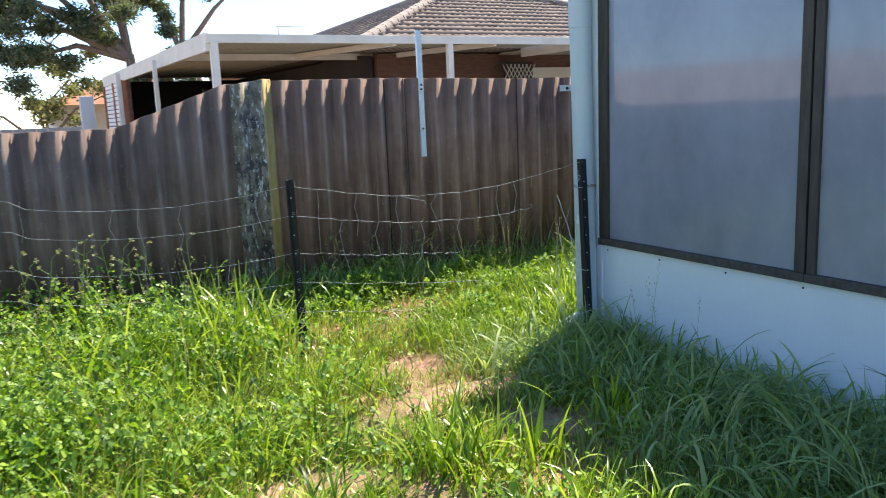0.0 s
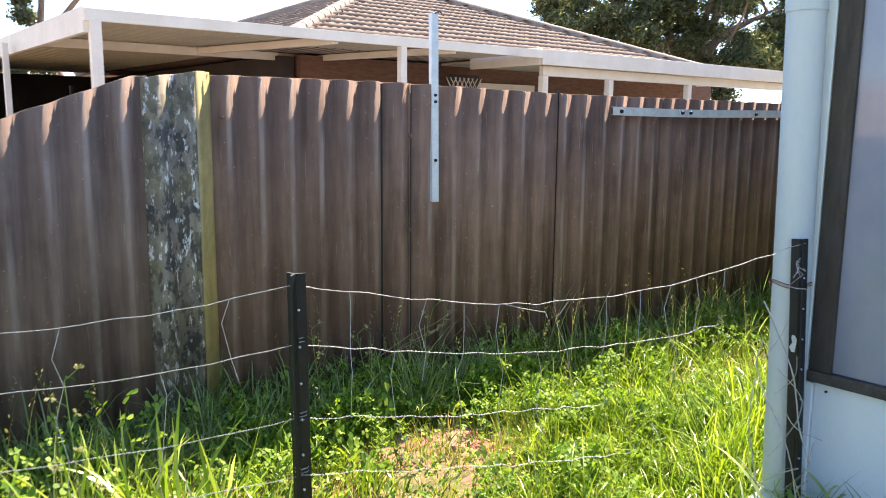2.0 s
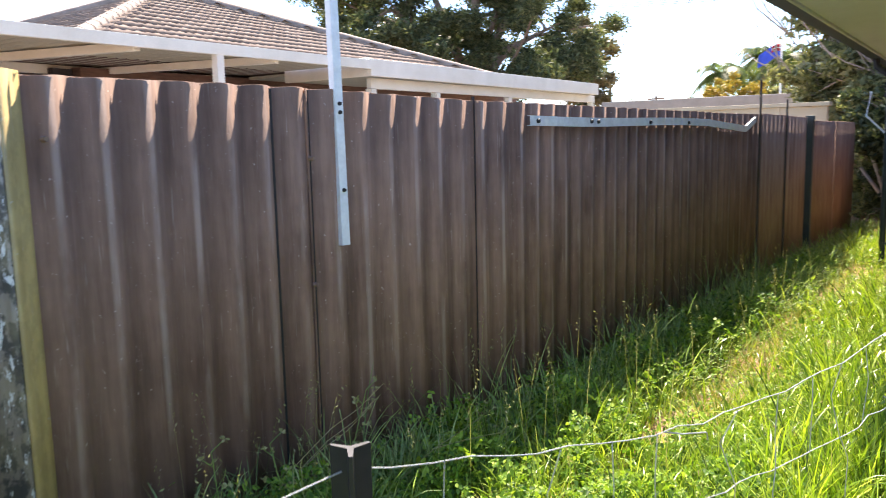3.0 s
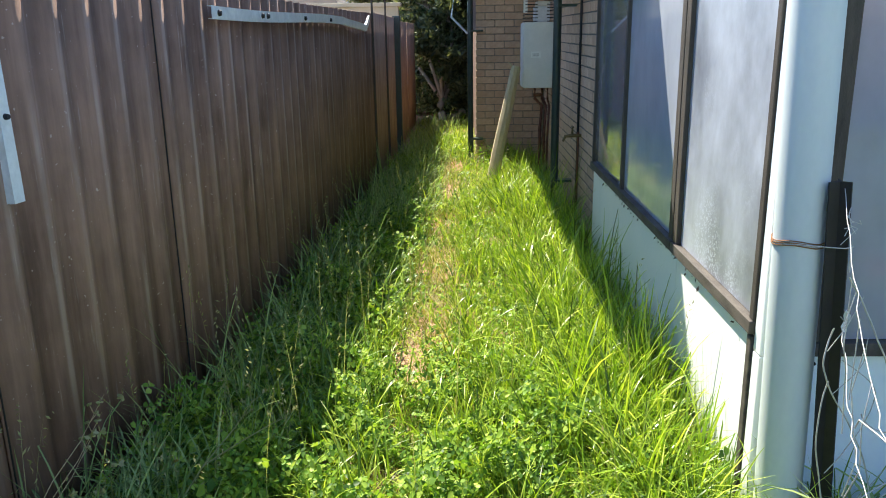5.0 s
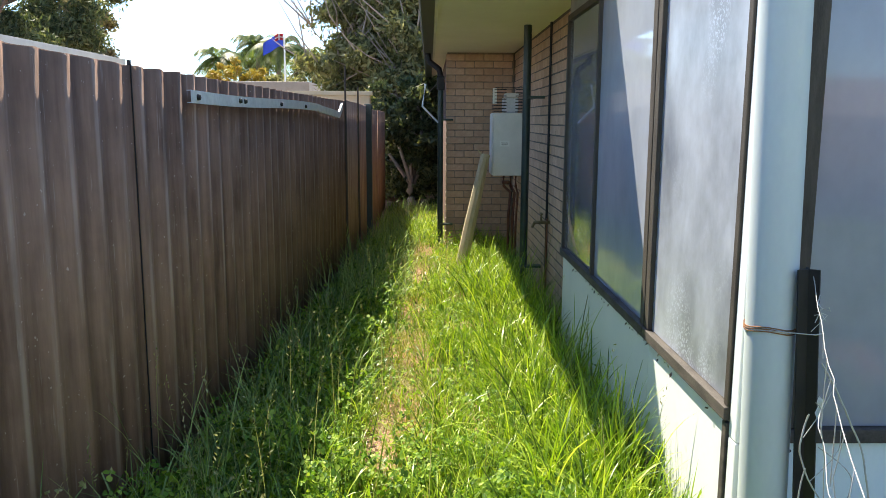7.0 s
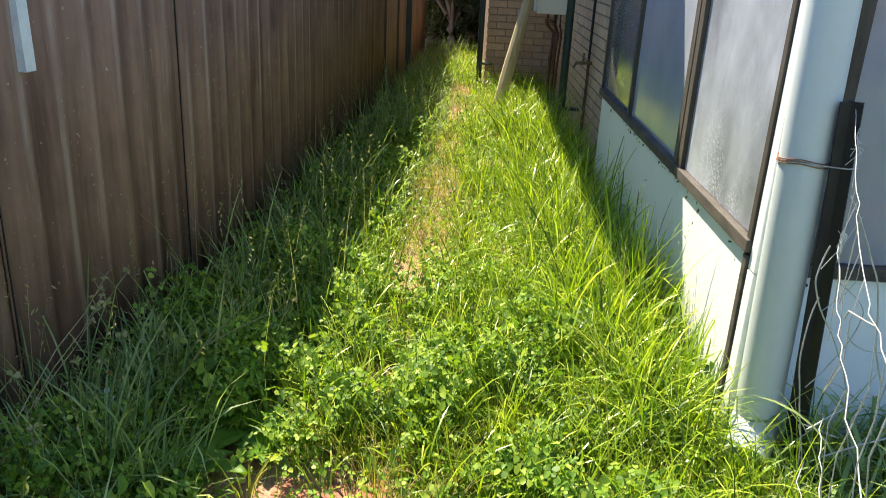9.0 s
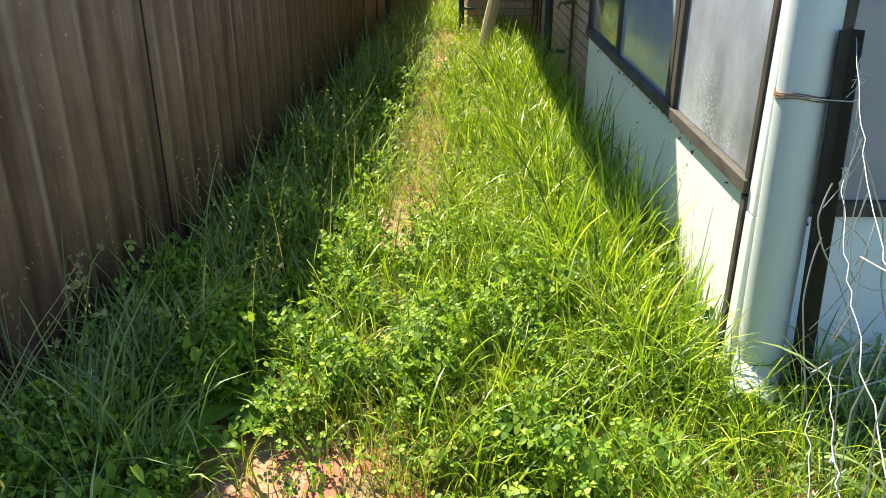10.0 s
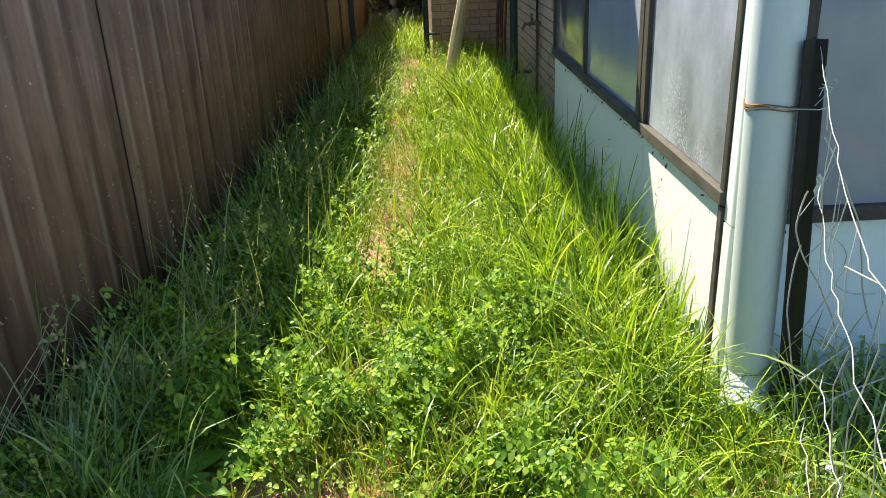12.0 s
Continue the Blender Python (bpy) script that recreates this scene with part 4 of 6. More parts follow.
def build_neighbour_house():
    h_ = thing("neighbour_house", "brick bungalow with a weathered tiled hip roof", "house")
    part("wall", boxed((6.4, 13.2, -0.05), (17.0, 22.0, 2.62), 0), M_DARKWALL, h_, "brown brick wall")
    # verandah eave towards the fence
    part("fascia", boxed((8.98, 10.80, 2.50), (16.15, 10.86, 2.72), 0.012), M_CREAM, h_, "cream-white verandah fascia gutter")
    part("fascia", boxed((8.98, 10.862, 2.50), (9.04, 12.4, 2.74), 0.012), M_CREAM, h_)
    part("fascia", boxed((16.09, 10.862, 2.50), (16.15, 13.0, 2.72), 0.012), M_CREAM, h_)
    part("verandah_lining", boxed((9.04, 10.862, 2.60), (16.09, 13.2, 2.64), 0), M_SHEET, h_)
    part("beam", boxed((9.2, 11.0, 2.36), (16.4, 11.08, 2.50), 0.004), M_CREAM, h_)
    for x in (9.25, 10.75, 12.9, 16.3):
        part("verandah_post", boxed((x - 0.055, 10.99, -0.05), (x + 0.055, 11.09, 2.357), 0.006), M_CREAM, h_)
    part("window", boxed((9.7, 13.14, 1.0), (11.2, 13.21, 2.35), 0.004), M_CREAM, h_, "cream-blinded window")
    # door grille, its near-black slab standing for the gloom behind the bars
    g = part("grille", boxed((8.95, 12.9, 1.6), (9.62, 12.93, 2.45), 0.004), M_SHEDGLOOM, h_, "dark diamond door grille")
    for k in range(14):
        for s in (-1, 1):
            bm = boxed((-0.006, -0.004, -0.20), (0.006, 0.004, 0.20), 0)
            part("bar", turned(bm, pose(9.01 + (k % 7) * 0.092, 12.89 - 0.004 * s, 1.83 + 0.40 * (k // 7), 0, 32 * s, 0)), M_CREAM, g)
    # roof planes
    C, Rr, A = Vector((5.75, 12.4, 2.72)), Vector((15.95, 12.4, 2.72)), Vector((10.8, 17.55, 4.60))
    BL, BR = Vector((5.75, 22.7, 2.72)), Vector((15.95, 22.7, 2.72))
    bm = bmesh.new()
    v = [bm.verts.new(q - Vector((0, 0, 0.06))) for q in (C, Rr, BR, BL, A)]
    for f in ((0, 1, 4), (1, 2, 4), (2, 3, 4), (3, 0, 4), (3, 2, 1, 0)):
        bm.faces.new([v[i] for i in f])
    part("roof", bm, M_TILE, h_, "grey-brown tiled roof")

    def tiles(p, q, a, material):
        """Courses of overlapping profiled tiles on the triangle p, q, a."""
        along = (q - p).normalized()
        up = (a - p) - along * (a - p).dot(along)
        length, u = up.length, up.normalized()
        n = along.cross(u)
        if n.z < 0:
            n = -n
        foot = (a - p).dot(along)
        total = (q - p).length
        co, quads = [], []
        rowh, wid = 0.32, 0.30
        for r in range(int(length / rowh) + 1):
            d0, d1 = r * rowh, min(length, (r + 1) * rowh + 0.03)
            lo, hi = foot * d0 / length, total - (total - foot) * d0 / length
            k = math.floor(lo / wid)
            while k * wid < hi:
                s0, s1 = max(lo, k * wid + 0.004), min(hi, (k + 1) * wid - 0.004)
                k += 1
                if s1 - s0 < 0.03:
                    continue
                base = len(co)
                prof = (0.0, 0.03, 0.012, 0.032, 0.0)
                jit = random.uniform(-0.006, 0.006)
                for j in range(5):
                    s = s0 + (s1 - s0) * j / 4
                    g0, g1 = p + along * s + u * d0 + n * (prof[j] + 0.035 + jit), p + along * s + u * d1 + n * (prof[j] + 0.005)
                    co += [g0, g1, g0 - n * 0.03]
                for j in range(4):
                    b0 = base + j * 3
                    quads += [(b0, b0 + 3, b0 + 4, b0 + 1), (b0 + 2, b0 + 5, b0 + 3, b0)]
        me = array_mesh("roof_tiles", np.array([tuple(c) for c in co]), np.array(quads), np.zeros((0, 3), int), material)
        ob = tagged(new("roof_tiles", me), "overlapping weathered concrete tiles", kind="stuff")
        ob.parent = h_

    tiles(C, Rr, A, M_TILE)
    tiles(BL, C, A, M_TILE)
    tiles(Rr, BR, A, M_TILE)
    for a, b in ((C, A), (Rr, A), (BL, A)):
        n_ = int((b - a).length / 0.36)
        for i in range(n_):
            p0, p1 = a.lerp(b, i / n_), a.lerp(b, (i + 1.08) / n_)
            bm = bmesh.new()
            tube(bm, [p0 + Vector((0, 0, 0.02)), p1 + Vector((0, 0, 0.035))], [0.135, 0.115], 8)
            part("ridge_tile", bm, M_RIDGE, h_, smooth=True)
    return h_


build_neighbour_house()


def build_tv_antenna():
    a = thing("tv_antenna", "thin metal television antenna above the roof", "antenna")
    x, y = 7.9, 23.0
    part("mast", piped([(x, y, -0.1), (x, y, 4.2)], 0.02, 6), M_GALV, a)
    part("boom", piped([(x - 0.1, y, 4.18), (x + 0.95, y, 4.22)], 0.015, 6), M_GALV, a)
    for k in range(5):
        part("element", piped([(x + k * 0.2, y - 0.3, 4.2), (x + k * 0.2, y + 0.3, 4.2)], 0.006, 5), M_GALV, a)


build_tv_antenna()


def build_carport():
    s = thing("garden_shed", "dim open shed with a white slatted door", "shed")
    # inner walls coloured near-black for the shade inside
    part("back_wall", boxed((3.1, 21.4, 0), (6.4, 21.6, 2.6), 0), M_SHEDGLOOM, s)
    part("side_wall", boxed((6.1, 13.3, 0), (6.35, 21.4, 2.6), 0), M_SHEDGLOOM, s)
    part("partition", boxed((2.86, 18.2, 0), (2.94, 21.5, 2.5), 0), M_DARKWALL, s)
    for k in range(22):
        part("slat", boxed((2.80, 18.4, 0.4 + k * 0.095), (2.84, 21.2, 0.475 + k * 0.095), 0.006), M_WHITE, s)
    for yy in (18.3, 19.7, 21.3):
        part("door_frame", boxed((2.77, yy, 0), (2.86, yy + 0.10, 2.5), 0.004), M_REDTILE, s, "reddish door post")
    t = thing("trestle", "brown cabinet with a metal rack under the patio roof", "cabinet")
    part("body", boxed((4.1, 16.6, 0), (5.6, 17.1, 1.75), 0.01), M_POST, t)
    part("rack", boxed((4.0, 16.5, 1.95), (5.7, 16.56, 2.0), 0.004), M_GALV, t)
    for xx in (4.05, 5.6):
        part("upright", boxed((xx, 16.5, 0), (xx + 0.05, 16.55, 2.2), 0.004), M_BLACK, t)
    d = thing("neighbour_gate", "pale blue-grey metal gate beyond the fence", "gate")
    for k in range(9):
        part("panel", boxed((0.2 + k * 0.27, 23.0, 0), (0.46 + k * 0.27, 23.04, 1.55), 0.01), M_FLASH, d)
    part("post", boxed((2.3, 22.2, 0), (2.62, 22.5, 2.3), 0.01), M_PIPE, d)
    r = thing("far_house", "low house with an orange tiled roof", "house")
    part("wall", boxed((2.6, 36, 0), (9.0, 42, 2.5), 0), M_CREAM, r)
    bm = bmesh.new()
    v = [bm.verts.new(q) for q in ((1.9, 35.4, 2.4), (9.6, 35.4, 2.4), (9.6, 42.6, 2.4), (1.9, 42.6, 2.4), (6.6, 39, 4.0))]
    for f in ((0, 1, 4), (1, 2, 4), (2, 3, 4), (3, 0, 4)):
        bm.faces.new([v[i] for i in f])
    part("roof", bm, M_REDTILE, r)


build_carport()


def build_back_shed():
    s = thing("back_shed", "cream-painted shed wall beyond the fence", "shed")
    part("wall", boxed((14.2, 6.22, 0), (14.34, 9.2, 2.04), 0.01), M_SHEDCREAM, s)
    part("capping", boxed((14.16, 6.18, 2.04), (14.38, 9.2, 2.10), 0.006), M_SHEDCREAM, s)
    for yy in (6.9, 7.6, 8.3):
        part("cover_strip", boxed((14.185, yy, 0), (14.205, yy + 0.04, 2.04), 0.003), M_SHEDCREAM, s)
    g = thing("sheet_roofed_shed", "fawn sheet roof of a farther shed", "shed")
    part("roof", boxed((25.0, 8.8, 2.42), (31.0, 14.6, 2.75), 0.02), M_FAWNROOF, g)
    part("wall", boxed((25.2, 9.0, 0), (30.8, 14.4, 2.42), 0), M_CREAM, g)


build_back_shed()


def build_flag():
    f = thing("flag", "blue flag with a red and white corner on a white pole", "flag")
    x, y = 34.2, 11.15
    part("pole", piped([(x, y, 0), (x, y, 5.12)], [0.045, 0.03], 8), M_WHITE, f)
    blue = mottled("blue cloth", (0.04, 0.09, 0.40), (0.07, 0.14, 0.54), 2, 0.8)
    red = mottled("red cloth", (0.45, 0.03, 0.04), (0.55, 0.05, 0.06), 2, 0.8)

    def cloth(u0, u1, v0, v1, lift):
        bm = bmesh.new()
        nu, nv = 12, 6
        g = []
        for i in range(nu + 1):
            for j in range(nv + 1):
                u, w = u0 + (u1 - u0) * i / nu, v0 + (v1 - v0) * j / nv
                g.append(bm.verts.new((x - 0.02 + 0.16 * math.sin(u * 5.0 + w) * u + lift, y + 0.04 + u * 0.80, 5.05 - 0.50 * (1 - w) - 0.40 * u * u + 0.04 * math.sin(u * 7))))
        for i in range(nu):
            for j in range(nv):
                k = i * (nv + 1) + j
                bm.faces.new((g[k], g[k + nv + 1], g[k + nv + 2], g[k + 1]))
        bmesh.ops.solidify(bm, geom=bm.faces[:], thickness=0.006)
        return bm

    part("cloth", cloth(0, 1, 0, 1, 0), blue, f, "blue flag cloth")
    part("corner", cloth(0.0, 0.42, 0.5, 1.0, -0.02), red, f, "red corner patch")
    part("stripe", cloth(0.0, 0.42, 0.70, 0.78, -0.035), M_WHITE, f, "white stripe")
    part("stripe", cloth(0.17, 0.24, 0.5, 1.0, -0.035), M_WHITE, f, "white stripe")


build_flag()


def build_power_lines():
    p = thing("power_pole", "distant timber power pole with a crossarm", "power pole")
    x, y = 78.0, 32.0
    part("pole", piped([(x, y, 0), (x, y, 5.6)], [0.16, 0.12], 8), M_BARK, p)
    part("crossarm", boxed((x - 0.05, y - 0.9, 5.2), (x + 0.05, y + 0.9, 5.34), 0.01), M_BARK, p)
    w = thing("overhead_cables", "overhead service cables against the sky", "cable")
    for dz in (0.0, 0.17, 0.36):
        wire_object(wobble((60, 60, 13.1 + dz), (60, -6, 10.3 + dz * 0.6), 0.3, 24, 0, random.Random(1)), w, 0.024, M_FLASH, "cable")
    w2 = thing("overhead_cables", "far power lines between poles", "cable")
    for dy in (-0.8, 0.8):
        wire_object(wobble((78, 32.0 + dy * 0.8, 5.40), (76, -20 + dy, 5.2), 0.6, 20, 0, random.Random(2)), w2, 0.02, M_FLASH, "cable")


build_power_lines()


# ---------------------------------------------------------------- trees
def leaf_cloud(centres, radii, count, size, rng, droop=0.0, long=1.0):
    """Small bent leaves in clumps: two triangles each, turned at random."""
    c = np.asarray(centres)[rng.integers(0, len(centres), count)]
    idx = rng.normal(size=(count, 3))
    idx /= np.linalg.norm(idx, axis=1)[:, None]
    rr = np.asarray(radii)
    r = rr[rng.integers(0, len(rr), count)][:, None] if rr.ndim == 1 else rr
    p = c + idx * (rng.random((count, 1)) ** 0.45) * r * np.array([1, 1, 0.72])
    d = rng.normal(size=(count, 3))
    d[:, 2] -= droop
    d /= np.linalg.norm(d, axis=1)[:, None]
    e = np.cross(d, rng.normal(size=(count, 3)))
    e /= np.linalg.norm(e, axis=1)[:, None] + 1e-9
    s = size * rng.uniform(0.6, 1.4, (count, 1))
    v0, v1, v2, v3 = p - d * s * long, p + e * s * 0.45, p + d * s * long, p - e * s * 0.45
    co = np.stack([v0, v1, v2, v3], 1).reshape(-1, 3)
    quads = np.arange(count * 4).reshape(-1, 4)
    return co, quads


def limb_tree(name, label, base, trunk_top, limbs, bark, leaf_mat, clumps, spread, count, size, r0=0.3, droop=0.3, long=1.0, seed=1, twig=0):
    """A tree: tapered trunk, forked limbs, clumps of leaves round the limb ends."""
    rng = np.random.default_rng(seed)
    rnd = random.Random(seed)
    t = thing(name, label, "tree")
    base, top = Vector(base), Vector(trunk_top)
    mid = base.lerp(top, 0.5) + Vector((rnd.uniform(-0.2, 0.2), rnd.uniform(-0.2, 0.2), 0))
    part("trunk", piped([base - Vector((0, 0, 0.2)), base.lerp(mid, 0.5), mid, top], [r0 * 1.25, r0, r0 * 0.85, r0 * 0.65], 10), bark, t, smooth=True)
    cents = []
    for q in limbs:
        q = Vector(q)
        bend = top.lerp(q, 0.5) + Vector((rnd.uniform(-0.3, 0.3), rnd.uniform(-0.3, 0.3), 0.35))
        part("limb", piped([top - Vector((0, 0, 0.15)), bend, q], [r0 * 0.55, r0 * 0.36, r0 * 0.12], 8), bark, t, smooth=True)
        for _ in range(clumps):
            o = Vector((rnd.gauss(0, 1), rnd.gauss(0, 1), rnd.gauss(0, 0.7))) * spread
            cents.append(tuple(q + o))
            if rnd.random() < 0.35:
                part("branch", piped([bend.lerp(q, rnd.uniform(0.4, 1)), q + o * 0.6, q + o], [r0 * 0.16, r0 * 0.09, r0 * 0.04], 5), bark, t)
    co, quads = leaf_cloud(cents, np.array([spread * 0.42, spread * 0.6, spread * 0.8]), count, size, rng, droop, long)
    ob = new("crown", array_mesh("crown", co, quads, np.zeros((0, 3), int), leaf_mat))
    ob.parent = t
    for _ in range(twig):
        q = Vector(cents[rnd.randrange(len(cents))])
        e = q + Vector((rnd.uniform(-1, 1), rnd.uniform(-1.2, 1.2), rnd.uniform(0.4, 1.8)))
        part("twig", piped([q, q.lerp(e, 0.5) + Vector((rnd.uniform(-0.2, 0.2), rnd.uniform(-0.2, 0.2), 0)), e], [0.022, 0.014, 0.005], 4), bark, t)
    return t


def place(az, el, d, eye):
    """A point by its bearing, height angle and distance from a spot on the walk."""
    a, e = radians(az + (0 if eye is E6 else 1.2)), radians(el)
    return (eye[0] + d * math.cos(a), eye[1] + d * math.sin(a), eye[2] + d * math.tan(e))


E0, E2, E6 = (0.12, 0.05, 1.6), (0.82, 3.45, 1.65), (1.44, 5.28, 1.72)
# gum tree over the shed roof
limb_tree("gum_tree", "tall gum tree with a pale bare trunk and grey-green leaves", (5.4, 31.0, 0), place(79.9, 4.4, 32, E0),
          [place(80.6, 8.8, 32, E0), place(83.5, 6.6, 31, E0), place(86.5, 8.0, 31, E0), place(88.5, 6.2, 30, E0), place(84.5, 10.5, 32, E0), place(81.2, 13, 32, E0), place(90, 9.5, 31, E0), place(85.4, 4.4, 30, E0), place(87.5, 10.8, 31, E0)],
          M_BARK, M_GUM, 9, 0.80, 60000, 0.062, 0.26, 0.5, 1.3, 3)
limb_tree("gum_tree", "second gum tree with forked limbs and sparse leaves", (9.0, 31.5, 0), place(76.6, 4.6, 32, E0),
          [place(76.0, 9.0, 32, E0), place(74.6, 12.0, 32, E0), place(77.6, 7.2, 32, E0), place(72.6, 8.8, 31, E0), place(77.2, 3.4, 31, E0), place(78.4, 3.0, 31, E0)],
          M_BARK, M_GUM, 6, 0.55, 26000, 0.062, 0.22, 0.5, 1.3, 4)
limb_tree("garden_shrub", "pale green shrub behind the farther roof", (2.0, 34, 0), (2.0, 34, 1.0), [(2.2, 34, 2.6), (4.3, 34, 2.7), (3.2, 34, 3.4), (-0.5, 34, 2.3)],
          M_BARK, M_OLIVE, 6, 0.7, 5000, 0.09, 0.12, 0.0, 1.0, 6)
# big dark tree behind the neighbour's house
limb_tree("shade_tree", "large dark evergreen tree with dense drooping leaves", (26.5, 20.5, 0), (26.3, 20.3, 3.4),
          [place(a, e, 30 + (i % 3) - 1, E2) for i, (a, e) in enumerate(((39.5, 5.5), (40.5, 9.5), (36, 12), (32, 13.5), (28.5, 11), (27, 7.5), (29.5, 4.6), (33, 7.5), (36.5, 6), (34, 4.0), (30.5, 9.0), (26.6, 5.0), (38, 9)))],
          M_BARK, M_DARKLEAF, 11, 0.95, 130000, 0.064, 0.42, 0.8, 1.5, 8)
limb_tree("pale_tree", "smaller dry brownish tree with thin foliage", (36, 19.2, 0), (36, 19.0, 2.4),
          [place(a, e, 38, E2) for a, e in ((24.6, 4.0), (23.6, 5.6), (25.2, 6.8), (23.2, 3.2), (25.0, 2.6))], M_BARK, M_PALE, 7, 0.7, 9000, 0.11, 0.2, 0.2, 1.0, 9)
# bushes closing the end of the passage
limb_tree("end_bush", "overgrown tangled bush with dry twigs at the passage end", (19.2, 6.0, 0), (19.1, 6.1, 2.0),
          [place(a, e, d, E6) for a, e, d in ((4.4, 4.6, 18.5), (4.3, 6.2, 18.5), (3.2, 6.8, 18.5), (2.4, 6.2, 18), (4.6, 3.2, 18.5), (1.4, 7.2, 18.5), (2.9, 3.4, 17.6), (1.6, 4.4, 17.6), (0.4, 6.4, 18), (2.2, 7.6, 18.8),
                                               (4.0, 5.2, 18.8), (0.6, 3.0, 17.5), (4.4, 2.2, 18), (-0.6, 4.6, 17.8), (2.0, 1.2, 17.5), (4.6, 1.6, 18.6))],
          M_BARK2, M_OLIVE, 11, 0.55, 44000, 0.065, 0.13, 0.4, 1.3, 10, 170)
limb_tree("end_bush", "low dark bush in shade at the passage end", (16.9, 5.6, 0), (16.9, 5.6, 0.5),
          [(16.8, 5.9, 1.2), (16.8, 5.4, 1.3), (16.7, 5.15, 0.9), (16.9, 5.8, 1.6), (17.1, 5.5, 2.0), (16.7, 5.5, 0.6), (17.2, 5.3, 2.2), (17.0, 6.0, 0.8)], M_BARK2, M_DARKLEAF, 9, 0.36, 26000, 0.05, 0.08, 0.3, 1.2, 12)
# added shrub: its dark leaves stand for deep shade under the bushes
limb_tree("end_bush", "dark shrub added to stand for the shade at the passage end", (18.3, 5.8, 0), (18.3, 5.8, 0.4),
          [(18.1, 5.3, 0.6), (18.1, 5.7, 0.5), (18.2, 6.1, 0.6), (18.2, 5.4, 1.2), (18.3, 5.9, 1.2), (18.2, 5.2, 1.7), (18.3, 5.6, 1.8), (18.1, 5.05, 0.9)], M_BARK2, M_DARKLEAF, 9, 0.40, 30000, 0.055, 0.07, 0.3, 1.2, 17)
tagged(part("fence_east", boxed((20.6, 3.0, -0.1), (20.7, 9.5, 2.1), 0.01), M_FENCE), "brown fence closing the passage behind the bushes", "fence", kind="structure")
limb_tree("dry_tree", "bare-twigged dry tree rising above the bush", (20.0, 6.9, 0), (19.9, 6.9, 2.6),
          [place(a, e, 18.8, E6) for a, e in ((6.4, 9.4), (5.2, 11.5), (7.2, 7.4), (3.4, 12), (7.8, 10), (6.0, 12.2), (4.4, 10))], M_BARK2, M_PALE, 6, 0.46, 1800, 0.05, 0.10, 0.0, 1.0, 13, 260)
limb_tree("golden_tree", "small tree covered in golden blossom", (44, 18.6, 0), (44, 18.4, 1.6),
          [place(a, e, 44, E6) for a, e in ((14.6, 2.5), (13.4, 3.0), (12.4, 2.6), (12.0, 2.1), (14.2, 2.1))], M_BARK, M_GOLD, 7, 0.45, 3200, 0.10, 0.16, 0.0, 1.0, 14)
limb_tree("green_tree", "light green tree beside the golden one", (46, 20.5, 0), (46, 20.2, 1.6),
          [place(a, e, 46, E6) for a, e in ((15.2, 1.7), (14.2, 1.9), (12.0, 2.0), (11.2, 2.4), (10.2, 2.6), (8.8, 2.8))], M_BARK, M_OLIVE, 7, 0.6, 9000, 0.10, 0.16, 0.0, 1.0, 15)
limb_tree("yard_tree", "leafy tree at the back of the far yards", (60, -9, 0), (60, -9, 3), [(58, -6, 5), (60, -12, 6), (61, -8, 8)], M_BARK, M_DARKLEAF, 8, 1.6, 8000, 0.2, 0.3, 0.0, 1.0, 16)


def palm(az, el, d, seed, spread=2.3):
    rnd = random.Random(seed)
    rng = np.random.default_rng(seed)
    x, y, z = place(az, el, d, E6)
    t = thing("palm_tree", "feather palm with arching fronds", "palm", "palms beyond the fence")
    part("trunk", piped([(x, y, -0.1), (x + 0.1, y, z * 0.5), (x, y, z)], [0.2, 0.16, 0.13], 8), M_BARK, t, smooth=True)
    for k in range(30):
        a = k * 2.399 + rnd.uniform(-0.2, 0.2)
        rise = rnd.uniform(-0.2, 1.15)
        L = spread * rnd.uniform(0.75, 1.1)
        spine = []
        for i in range(12):
            f = i / 11
            spine.append(Vector((x + math.cos(a) * L * f * (1 - 0.25 * f * max(rise, 0)), y + math.sin(a) * L * f * (1 - 0.25 * f * max(rise, 0)), z + rise * L * f * 0.9 - 1.05 * L * f * f * 0.8)))
        co, quads = [], []
        for i in range(1, 12):
            d_ = (spine[i] - spine[i - 1]).normalized()
            side = d_.cross(Vector((0, 0, 1))).normalized()
            for m in range(4):
                o = spine[i - 1].lerp(spine[i], m / 4)
                for s in (-1, 1):
                    ln = 0.64 * (1 - abs(i / 11 - 0.45)) * rnd.uniform(0.8, 1.1)
                    tip = o + side * s * ln * 0.75 + d_ * ln * 0.45 - Vector((0, 0, ln * 0.5))
                    b = len(co)
                    co += [o, o + d_ * 0.05, tip + d_ * 0.01, tip]
                    quads.append((b, b + 1, b + 2, b + 3))
        ob = new("frond", array_mesh("frond", np.array([tuple(c) for c in co]), np.array(quads), np.zeros((0, 3), int), M_PALM))
        ob.parent = t


for i_, (a_, e_, d_) in enumerate(((10.6, 4.9, 50), (14.6, 4.1, 52), (6.2, 3.8, 54), (12.0, 5.0, 54), (7.4, 4.1, 56), (9.0, 4.5, 55), (13.2, 4.1, 57), (11.4, 4.2, 58), (8.2, 3.4, 52))):
    palm(a_, e_, d_, 30 + i_)


# ---------------------------------------------------------------- grass and weeds
def soft(v, a, b):
    t = np.clip((v - a) / (b - a), 0, 1)
    return t * t * (3 - 2 * t)


def lumps(x, y, s, k):
    """Cheap smooth patchiness between 0 and 1."""
    return 0.5 + 0.25 * np.sin(x * s + 1.3 * k + 1.7 * np.sin(y * s * 0.7 + k)) + 0.25 * np.sin(y * s * 1.31 + 2.1 * k + 1.3 * np.sin(x * s * 0.9 - k))


